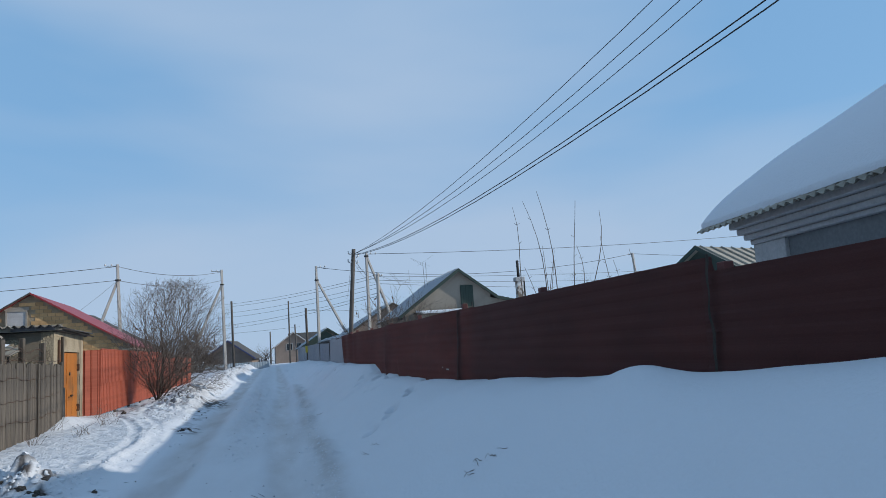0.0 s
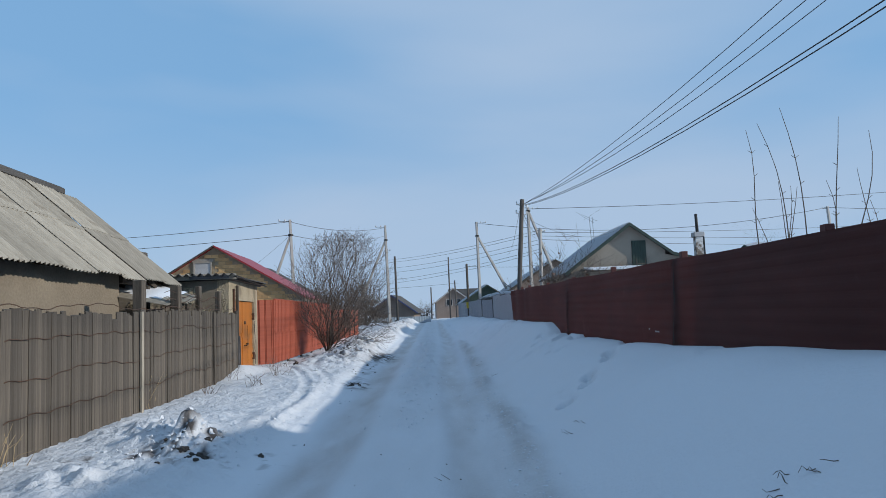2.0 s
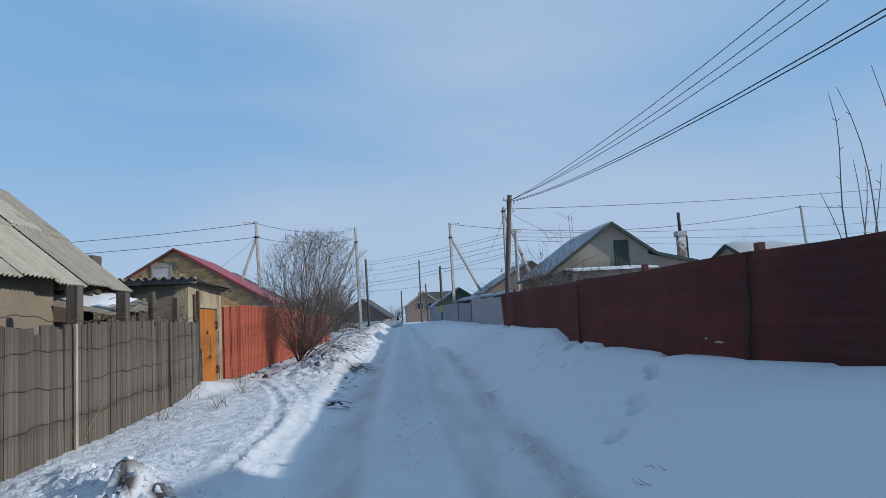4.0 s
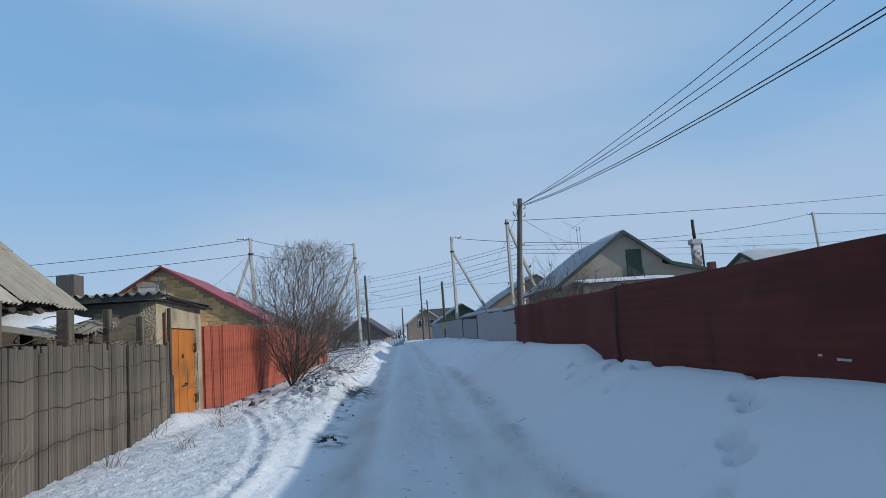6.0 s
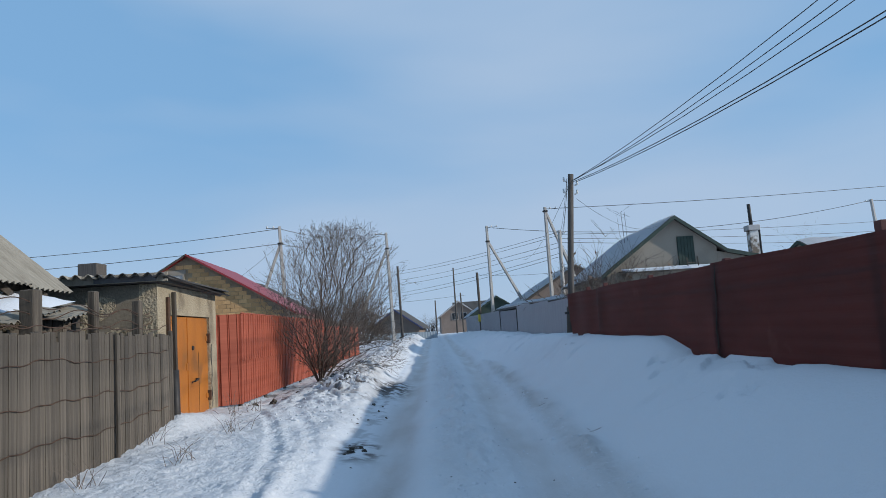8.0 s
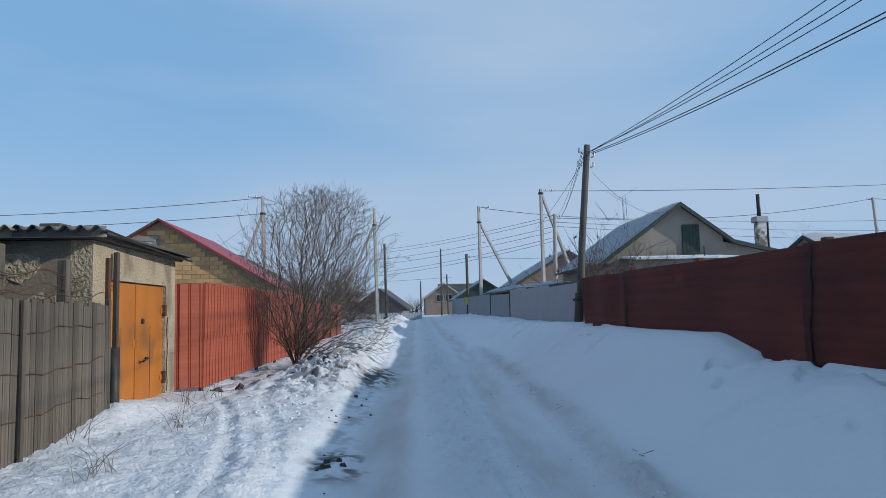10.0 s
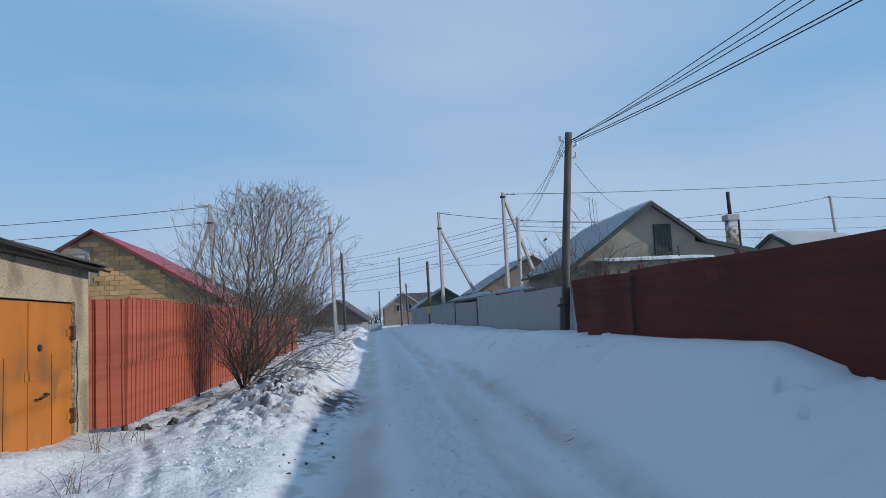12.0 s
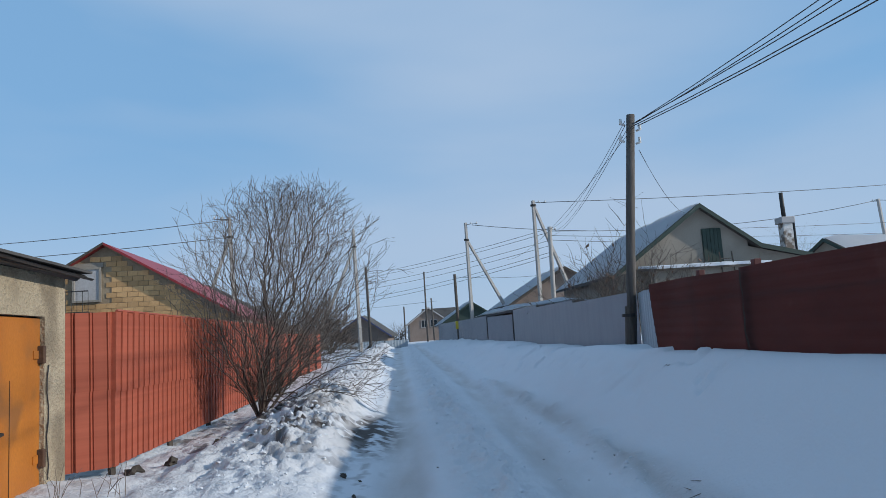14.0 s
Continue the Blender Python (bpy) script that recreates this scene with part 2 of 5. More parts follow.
def box(bm, x0, x1, y0, y1, z0, z1, bevel=0.0):
    vs = [bm.verts.new(p) for p in ((x0, y0, z0), (x1, y0, z0), (x1, y1, z0), (x0, y1, z0),
                                    (x0, y0, z1), (x1, y0, z1), (x1, y1, z1), (x0, y1, z1))]
    fs = [bm.faces.new([vs[i] for i in q]) for q in
          ((3, 2, 1, 0), (4, 5, 6, 7), (0, 1, 5, 4), (1, 2, 6, 5), (2, 3, 7, 6), (3, 0, 4, 7))]
    if bevel:
        es = {e for f in fs for e in f.edges}
        bmesh.ops.bevel(bm, geom=list(es), offset=bevel, segments=1, affect="EDGES")
    return bm


def boxed(*a, bevel=0.0):
    return box(bmesh.new(), *a, bevel=bevel)


def prism(bm, pts, along):
    """A closed outline pts swept by the vector along."""
    a = [bm.verts.new(p) for p in pts]
    b = [bm.verts.new(Vector(p) + Vector(along)) for p in pts]
    n = len(pts)
    bm.faces.new(a[::-1])
    bm.faces.new(b)
    for i in range(n):
        bm.faces.new((a[i], a[(i + 1) % n], b[(i + 1) % n], b[i]))
    return bm


def tube(bm, pts, radii, n=6, cap=True):
    """A tapered tube through pts."""
    pts = [Vector(p) for p in pts]
    rings = []
    for i, p in enumerate(pts):
        d = (pts[min(i + 1, len(pts) - 1)] - pts[max(i - 1, 0)]).normalized()
        a = d.cross(Vector((0.31, 0.95, 0.07)) if abs(d.y) < 0.9 else Vector((1, 0, 0))).normalized()
        b = d.cross(a)
        rings.append([bm.verts.new(p + (a * math.cos(2 * math.pi * k / n) + b * math.sin(2 * math.pi * k / n)) * radii[i])
                      for k in range(n)])
    for r, s in zip(rings, rings[1:]):
        for k in range(n):
            bm.faces.new((r[k], r[(k + 1) % n], s[(k + 1) % n], s[k]))
    if cap:
        bm.faces.new(rings[0][::-1])
        bm.faces.new(rings[-1])
    return bm


def tubed(pts, radii, n=6):
    return tube(bmesh.new(), pts, radii, n)


def corrugated(u0, u1, v0, v1, period, amp, thick=0.006, phase=0.0, per=8, rows=2, sag=0.0, flat=False, groove=False):
    """A ribbed sheet in its own axes: ribs run along v (y), waves along u (x), z up. flat: trapezoid ribs."""
    bm = bmesh.new()
    n = max(4, int((u1 - u0) / period * per))
    top, bot = [], []
    for j in range(rows + 1):
        v = v0 + (v1 - v0) * j / rows
        ra, rb = [], []
        for i in range(n + 1):
            u = u0 + (u1 - u0) * i / n
            w = math.sin((u + phase) / period * 2 * math.pi)
            w = max(-1, min(1, w * 2.4)) if flat else w
            if groove:
                w = 0.6 - 1.6 * math.exp(-((((u + phase) / period) % 1.0 - 0.5) / 0.13) ** 2)
            z = amp * w - sag * math.sin(math.pi * j / rows)
            ra.append(bm.verts.new((u, v, z + thick / 2)))
            rb.append(bm.verts.new((u, v, z - thick / 2)))
        top.append(ra)
        bot.append(rb)
    for j in range(rows):
        for i in range(n):
            bm.faces.new((top[j][i], top[j][i + 1], top[j + 1][i + 1], top[j + 1][i]))
            bm.faces.new((bot[j][i], bot[j + 1][i], bot[j + 1][i + 1], bot[j][i + 1]))
    for j in (0, rows):
        for i in range(n):
            bm.faces.new((top[j][i], bot[j][i], bot[j][i + 1], top[j][i + 1]))
    return bm


def frame_of(origin, u, v):
    """A pose whose x runs along u and y along v."""
    u, v = Vector(u).normalized(), Vector(v)
    v = (v - u * v.dot(u)).normalized()
    w = u.cross(v)
    return Matrix(((u.x, v.x, w.x, origin[0]), (u.y, v.y, w.y, origin[1]), (u.z, v.z, w.z, origin[2]), (0, 0, 0, 1)))


# ---- ground ----
LAT = np.random.RandomState(7).rand(256, 256)


def vnoise(x, y):
    """Smooth value noise between 0 and 1."""
    xi, yi = np.floor(x).astype(int), np.floor(y).astype(int)
    fx, fy = x - xi, y - yi
    fx, fy = fx * fx * (3 - 2 * fx), fy * fy * (3 - 2 * fy)
    a, b = LAT[xi % 256, yi % 256], LAT[(xi + 1) % 256, yi % 256]
    c, d = LAT[xi % 256, (yi + 1) % 256], LAT[(xi + 1) % 256, (yi + 1) % 256]
    return (a * (1 - fx) + b * fx) * (1 - fy) + (c * (1 - fx) + d * fx) * fy


def fbm(x, y, octaves=4):
    x, y = x * 0.86 - y * 0.51, x * 0.51 + y * 0.86
    s, a, t = 0, 1.0, 0
    for k in range(octaves):
        s = s + a * vnoise(x + 17.3 * k, y + 9.1 * k)
        x, y = (x * 0.8 - y * 0.6) * 2.03, (x * 0.6 + y * 0.8) * 2.03
        t += a
        a *= 0.5
    return s / t


def smooth(t):
    t = np.clip(t, 0, 1)
    return t * t * (3 - 2 * t)


def road_x(y):
    return -0.12 - 0.045 * (np.clip(y, -5, 120) - 10)


def fence_x(y):
    return np.where(y < 25.2, 2.16 + 0.083 * (25.2 - y), 2.16 - 0.012 * (y - 25.2))


def ground(x, y):
    """Height, dirt and soil of the snow at x, y."""
    x, y = np.asarray(x, float), np.asarray(y, float)
    u = x - road_x(y)
    near = smooth((130 - y) / 60)
    z = 0.5 + 0.0035 * np.clip(y - 15, 0, 90)
    # the drift against the fence
    xf = fence_x(y)
    top = 1.50 + 0.26 * smooth((9 - y) / 5) + 0.12 * smooth((5 - y) / 2) + 0.11 * np.exp(-((y - 8.6) / 1.9) ** 2) + 0.17 * smooth((y - 18.2) / 1.3) * smooth((27 - y) / 3) - 0.03 * np.exp(-((y - 13) / 3.5) ** 2) + 0.13 * np.exp(-((y - 28) / 3) ** 2) + 0.05 * (fbm(y * 0.45, y * 0 + 3.0, 3) - 0.5) * 2
    foot = road_x(y) + 1.15 + 0.25 * (fbm(y * 0.3, y * 0 + 8, 2) - 0.5) + 0.25 * smooth((y - 14) / 10)
    t = np.clip((x - foot) / np.maximum(xf - 0.15 - foot, 0.5), 0, 1)
    rise = 0.35 * t + 0.65 * smooth(t)
    z = z + (top - z) * rise * near
    z = z + 0.10 * near * (fbm(x * 0.7, y * 0.5, 3) - 0.5) * 2 * smooth((u - 1.0) / 0.8) * smooth((xf - x) / 0.6)
    # crusty ledge at the drift's foot
    ledge = np.exp(-((x - foot - 0.10) / 0.20) ** 2)
    z = z + near * ledge * (0.05 + 0.42 * np.clip(fbm(x * 2.6, y * 1.3, 4) - 0.46, 0, 1)) * (0.55 + 0.45 * smooth((y - 6) / 6))
    z = z + near * 0.36 * (fbm(x * 0.55 + 4, y * 0.33, 3) - 0.42) * smooth((y - 26) / 4) * smooth((u - 1.3) / 0.7) * smooth((xf - 0.1 - x) / 0.7)
    # wheel ruts and the churned strip between them
    wob = 0.10 * (fbm(y * 0.35, y * 0 + 5, 2) - 0.5)
    left, right = smooth((0.46 - np.abs(u + 0.95 + wob)) / 0.38), smooth((0.42 - np.abs(u - 0.72 - 0.02 * np.clip(y - 19, 0, 14) + wob)) / 0.36)
    z = z - near * (0.085 * left + 0.08 * right)
    churn = 1.7 * np.exp(-((u - 0.02) / 0.40) ** 2) * smooth((y - 9) / 8) + 0.5 * np.exp(-((u - 1.25) / 0.2) ** 2)
    z = z + near * churn * ((0.10 + 0.08 * smooth((y - 13) / 6)) * (fbm(x * 4, y * 2.2, 5) - 0.45) + 0.09 * smooth((y - 12) / 6) * (0.35 - np.abs(fbm(x * 6, y * 3.2, 4) - 0.5) * 2))
    # the sunny verge: sun-cupped crust near the boards, a ploughed bank further on
    verge = smooth((-1.45 - u) / 0.6)
    late = smooth((y - 20.5) / 4)
    z = z + near * verge * (0.13 + 0.02 * late)
    cup = 0.055 * (fbm(x * 1.2, y * 1.0, 3) - 0.5) + 0.075 * (fbm(x * 3.2, y * 7.5, 4) - 0.5) + 0.05 * (0.4 - np.abs(fbm(x * 9, y * 12, 3) - 0.5) * 2)
    z = z + near * verge * (1 - late) * cup
    bank = np.exp(-((u + 2.45) / 0.8) ** 2)
    berm = np.exp(-((u + 2.5 + 0.3 * (fbm(y * 0.5, y * 0 + 2, 2) - 0.5)) / 0.75) ** 2) * smooth((y - 22) / 8)
    clod = np.abs(fbm(x * 3.0, y * 1.9, 5) - 0.5) * 2
    crumb = np.abs(fbm(x * 9, y * 7, 4) - 0.5) * 2
    z = z + near * berm * (0.30 + 0.12 * smooth((y - 35) / 15)) + near * verge * late * (0.25 + 0.75 * bank) * (0.36 * (0.34 - clod) + 0.28 * (0.4 - crumb) + 0.10 * (fbm(x * 1.3, y * 0.9, 3) - 0.5))
    # the driven strip beside the red fence
    for gx, gw in ((-4.52, 0.13), (-4.05, 0.11)):
        wig = 0.22 * (fbm(y * 0.3, y * 0 + gx, 2) - 0.5) - 0.02 * (y - 26)
        z = z - 0.07 * np.exp(-((x - gx - wig) / gw) ** 2) * smooth((y - 21.5) / 2) * smooth((36 - y) / 5)
    # snow swept up to the garage doors
    z = z + 0.22 * np.exp(-((y - 20.1) / 1.3) ** 2) * smooth((-4.55 - x) / 0.6)
    # piled clods near the wooden fence
    for cx, cy, r, h in ((-2.45, 10.2, 0.36, 0.34), (-3.0, 10.9, 0.45, 0.26), (-3.6, 11.6, 0.5, 0.15), (-2.2, 8.9, 0.4, 0.14), (-2.9, 8.7, 0.5, 0.14),
                          (-2.5, 7.2, 0.5, 0.14)):
        d2 = ((x - cx) / r) ** 2 + ((y - cy) / (r * 1.3)) ** 2
        z = z + h * np.exp(-d2) * (0.5 + 1.3 * (fbm(x * 5.3, y * 5.3, 5) - 0.35) + 1.0 * (0.3 - np.abs(fbm(x * 6, y * 6, 4) - 0.5) * 2))
    # tyre tracks curving in from the road
    for ty, tx, s in (((9, 12, 15.3, 17.6, 19.2, 20.5, 21.4, 22.3), (-2.2, -2.28, -2.45, -2.92, -3.36, -3.78, -4.15, -4.65), 0.030),
                      ((9, 12, 15.5, 17.85, 19.6, 21.6, 23.2, 26), (-1.9, -2.0, -2.14, -2.44, -2.95, -3.6, -3.95, -4.2), 0.020)):
        line = sum(np.interp(y + d, ty, tx) for d in (-0.6, -0.3, 0, 0.3, 0.6)) / 5 + 0.06 * (fbm(y * 0.9, y * 0 + s * 90, 2) - 0.5)
        tr = smooth((0.12 - np.abs(x - line)) / 0.06) - 0.3 * np.exp(-((np.abs(x - line) - 0.16) / 0.05) ** 2)
        z = z - s * tr * (0.1 + 1.5 * fbm(x * 5, y * 2.6, 4)) * smooth((y - 10.5) / 2) * smooth((26 - y) / 3) * smooth((-1.5 - u) / 0.3)
    # footprints beside the fence
    for k in range(7):
        fx, fy = 1.85 + 0.22 * k + 0.13 * (k % 2), 11.6 + 0.34 * k
        z = z - 0.24 * np.exp(-((((x - fx) / 0.09) ** 2 + ((y - fy) / 0.15) ** 2)) ** 2)
    for k in range(9):
        fx, fy = 1.55 - 0.02 * k + 0.16 * (k % 2), 24.5 + 0.75 * k
        z = z - 0.07 * np.exp(-(((x - fx) / 0.12) ** 2 + ((y - fy) / 0.18) ** 2))
    z = z - 0.17 * smooth((-4.35 - x) / 0.5) * smooth((y - 22.8) / 1.0) * smooth((40 - y) / 4)
    z = z + 0.10 * np.exp(-(((x - 3.45) / 0.30) ** 2 + ((y - 5.75) / 0.42) ** 2))
    # crust broken along the fence
    z = z - 0.06 * smooth((fbm(x * 1.1, y * 0.9, 4) - 0.58) / 0.03) * smooth((u - 1.9) / 0.4) * smooth((y - 9) / 3) * near
    # bare yards behind the fences and the plain beyond
    z = z + 0.03 * (fbm(x * 2.4, y * 0.7, 4) - 0.5) * near
    far = np.hypot(x, y - 20)
    z = z + 1.2 * (fbm(x * 0.01, y * 0.01, 2) - 0.5) * smooth((far - 150) / 200)
    dirt = near * (0.72 * left + 0.62 * right + 0.22 * np.exp(-((u + 0.1) / 0.9) ** 2) + 0.7 * ledge * smooth((y - 3) / 4) * smooth((36 - y) / 6)
                   + 0.22 * verge + 0.22 * verge * late)
    soil = near * verge * late * smooth((fbm(x * 5.5, y * 2.6, 5) - 0.62) / 0.05) * smooth((fbm(x * 0.9, y * 0.5, 2) - 0.42) / 0.1) * 0.75
    soil = soil + near * np.exp(-((u + 1.5) / 0.28) ** 2) * smooth((fbm(x * 8, y * 3.2, 5) - 0.58) / 0.06) * 0.4 * smooth((y - 15) / 6) * smooth((34 - y) / 6)
    for cx, cy, rx, ry, cut in ((-2.25, 26.3, 0.42, 2.2, 0.42), (-3.4, 25.6, 0.55, 2.2, 0.50), (-4.3, 28.5, 0.35, 3.0, 0.54), (-1.85, 17.9, 0.30, 0.7, 0.55), (-2.3, 10.0, 0.7, 0.7, 0.57), (-3.3, 9.6, 0.5, 0.4, 0.6)):
        soil = soil + np.exp(-(((x - cx) / rx) ** 2 + ((y - cy) / ry) ** 2) ** 2) * smooth((fbm(x * 7, y * 5, 5) - cut) / 0.07)
    crust = np.clip(near * (verge + 0.8 * churn + 0.7 * ledge) + 0.12, 0, 1)
    return z, np.clip(dirt, 0, 1), np.clip(soil, 0, 1), crust


def height(x, y):
    return float(ground(x, y)[0])


def stretch(a, b, step, far, grow=1.22):
    mid = list(np.arange(a, b, step))
    lo, hi, s = [a], [b], step
    while hi[-1] < far:
        s *= grow
        hi.append(hi[-1] + s)
    s = step
    while lo[-1] > -far:
        s *= grow
        lo.append(lo[-1] - s)
    return np.array(lo[:0:-1] + mid + hi)


def build_ground():
    xs = stretch(-6.2, 4.2, 0.045, 2500)
    ya, yb = np.arange(2.5, 33, 0.047), np.arange(33, 46, 0.09)
    tail, s = [46.0], 0.09
    while tail[-1] < 2500:
        s *= 1.07
        tail.append(tail[-1] + s)
    head, s = [2.4], 0.1
    while head[-1] > -2500:
        s *= 1.3
        head.append(head[-1] - s)
    ys = np.concatenate([np.array(head[::-1]), ya, yb, np.array(tail)])
    gx, gy = np.meshgrid(xs, ys)
    z, dirt, soil, crust = ground(gx, gy)
    nx, ny = len(xs), len(ys)
    me = bpy.data.meshes.new("ground")
    co = np.stack([gx.ravel(), gy.ravel(), z.ravel()], 1)
    i = np.arange(nx - 1)[None, :] + nx * np.arange(ny - 1)[:, None]
    quads = np.stack([i, i + 1, i + nx + 1, i + nx], -1).reshape(-1, 4)
    me.vertices.add(len(co))
    me.vertices.foreach_set("co", co.ravel())
    me.loops.add(quads.size)
    me.loops.foreach_set("vertex_index", quads.ravel())
    me.polygons.add(len(quads))
    me.polygons.foreach_set("loop_start", np.arange(0, quads.size, 4))
    me.polygons.foreach_set("use_smooth", np.ones(len(quads), bool))
    me.update()
    for name, v in (("dirt", dirt), ("soil", soil), ("crust", crust)):
        me.attributes.new(name, "FLOAT", "POINT").data.foreach_set("value", v.ravel().astype(np.float32))
    me.materials.append(SNOW)
    return tagged(new("ground", me), "trodden snow with wheel ruts and a deep drift", "snow", kind="structure")


build_ground()


# ---- the maroon fence along the drift ----
def maroon_fence():
    f = thing("metal_fence", pose(3.0, 15, 1.0), "dark maroon ribbed sheet metal fence half buried in snow", "fence")
    ends = [25.2, 22.66, 17.39, 11.53, 5.25, -0.9, -7.0]
    off = Vector((3.0, 15, 1.0))
    for k, (ya, yb) in enumerate(zip(ends, ends[1:])):
        a = Vector((float(fence_x(ya)), ya + 0.07, 0)) - Vector((off.x, off.y, 0))
        b = Vector((float(fence_x(yb)), yb - 0.07, 0)) - Vector((off.x, off.y, 0))
        b.x += 0.035
        length = (b - a).length
        # ribs lie level: waves run up the sheet
        bm = bmesh.new()
        nu, nv = 36, 99
        za, zb = -0.55, 1.61 + (0.0 if k < 4 else -0.125)
        grid = []
        for i in range(nu + 1):
            s = i / nu
            row = []
            for j in range(nv + 1):
                h = za + (zb - za) * j / nv
                w = math.sin(h / 0.13 * 2 * math.pi)
                w = max(-1, min(1, w * 2.0)) * 0.0022
                ea, eb = math.exp(-(s * length / 0.35) ** 2), math.exp(-((1 - s) * length / 0.35) ** 2)
                bulge = 0.035 * (ea * math.sin((h + 0.6) * 2.1 + k) + eb * math.sin((h + 0.6) * 2.1 + k + 1)) + 0.012 * math.sin(s * 9 + k * 2) * (h + 0.5)
                rag = -0.03 * math.exp(-(s * length / 0.2) ** 2) + (0.012 * math.sin(h * 17 + k * 3) + 0.03 * (0.6 - h)) * math.exp(-((1 - s) * length / 0.2) ** 2)
                p = a.lerp(b, s)
                top = (0.012 * math.sin(s * 5 + k) - (0.055 * s if k == 3 else 0)) * (j == nv)
                row.append(bm.verts.new((p.x + w + bulge, p.y - rag, h + top)))
            grid.append(row)
        for i in range(nu):
            for j in range(nv):
                bm.faces.new((grid[i][j], grid[i + 1][j], grid[i + 1][j + 1], grid[i][j + 1]))
        bmesh.ops.solidify(bm, geom=bm.faces[:], thickness=0.004)
        part("panel", bm, MAROON, f)
        # torn dark seam
        bm = bmesh.new()
        low, high = [], []
        for j in range(34):
            h = za + (zb - za - 0.01) * j / 33
            e = 0.035 * math.sin((h + 0.6) * 2.1 + k + 1) - 0.014
            c = b.y + 0.05 + 0.018 * math.sin(h * 9 + k) + 0.012 * math.sin(h * 23 + 2 * k) - 0.03 * (h - 0.6) * (k % 2)
            w = 0.008 + 0.013 * abs(math.sin(h * 5 + k))
            low.append(bm.verts.new((b.x + e - 0.035, c - w, h)))
            high.append(bm.verts.new((b.x + e - 0.035, c + w, h)))
        for j in range(33):
            bm.faces.new((low[j], low[j + 1], high[j + 1], high[j]))
        bmesh.ops.solidify(bm, geom=bm.faces[:], thickness=0.006)
        part("seam", bm, DARK_WOOD, f, "dark torn seam")
        for s in ((0.5,) if k == 0 else (0.03, 0.5)):
            p = a.lerp(b, s)
            bm = boxed(p.x + 0.07, p.x + 0.15, p.y - 0.05, p.y + 0.05, -1.0, zb + (0.085 if (k + int(s * 2)) % 2 else 0.05), bevel=0.006)
            part("post", bm, MAROON, f)
    for z in (0.35, 1.35):
        bm = bmesh.new()
        a, b = Vector((float(fence_x(25.0)) + 0.16, 25.0, 1 + z)) - off, Vector((float(fence_x(-6)) + 0.16, -6, 1 + z)) - off
        tube(bm, [a, b], [0.025, 0.025], 4)
        part("rail", bm, RUST, f)
    for y, z, w in ((12.15, 0.66, 0.10), (12.45, 0.69, 0.03)):
        x = float(fence_x(y)) - off.x - 0.016
        part("scratch", boxed(x - 0.004, x, y - off.y - w, y - off.y + w, z - 0.012, z + 0.008), WHITE_PAINT, f, "pale scratch")
    return f


def sheet_fence(name, a, b, z0a, z0b, z1a, z1b, material, label, period=0.12, amp=0.008, bay=2.4, posts=True, group=""):
    """A run of upright-ribbed sheet bays from a to b with posts behind."""
    a, b = Vector((*a, 0)), Vector((*b, 0))
    run = (b - a).length
    f = thing(name, pose(a.x, a.y, z0a), label, "fence", group)
    n = max(1, round(run / bay))
    d = (b - a).normalized()
    yaw = math.atan2(d.y, d.x)
    for k in range(n):
        s0, s1 = k / n, (k + 1) / n
        lo, hi = z0a + (z0b - z0a) * s0, z1a + (z1b - z1a) * (s0 + s1) / 2
        bm = corrugated(0, run / n - 0.003, lo - 0.4, hi, period, amp, 0.004, phase=0.03 * k, rows=1, flat=True, per=6)
        ob = part("sheet", bm, material, f)
        p = (b - a) * s0
        ob.matrix_basis = Matrix.Translation((p.x, p.y, -z0a)) @ Matrix.Rotation(yaw, 4, "Z") @ Matrix.Rotation(radians(90), 4, "X")
        if posts:
            q = boxed(p.x + 0.03, p.x + 0.09, p.y - 0.03, p.y + 0.03, lo - z0a - 0.5, hi - z0a - 0.03)
            part("post", q, IRON, f)
    return f


maroon_fence()
sheet_fence("grey_fence", (2.20, 25.27), (2.80, 28.1), 1.2, 1.2, 2.56, 2.60, PALE_SHEET, "short pale blue-grey sheet panel at the fence corner", 0.35, 0.008, 1.5)
sheet_fence("grey_fence", (2.80, 28.15), (2.30, 43.9), 1.2, 1.2, 2.60, 2.84, GREY_SHEET, "plain grey sheet fence behind the snow drift", 0.5, 0.0015, 5.3)
sheet_fence("grey_fence", (2.26, 44.0), (1.85, 51.5), 1.0, 1.0, 2.62, 2.70, GREY_SHEET, "grey sheet fence and gate beside a snowy roof", 0.2, 0.01, 2.3)
sheet_fence("grey_fence", (1.8, 51.6), (-0.2, 92), 0.8, 0.8, 2.75, 2.9, GREY_SHEET, "long grey sheet fence beyond the power poles", 0.2, 0.01, 3.4)
sheet_fence("pale_fence", (-18, 84), (-3.5, 86), 0.5, 0.5, 1.65, 1.5, PALE_SHEET, "pale blue sheet fence across the end of the lane", 0.3, 0.012, 2.5)


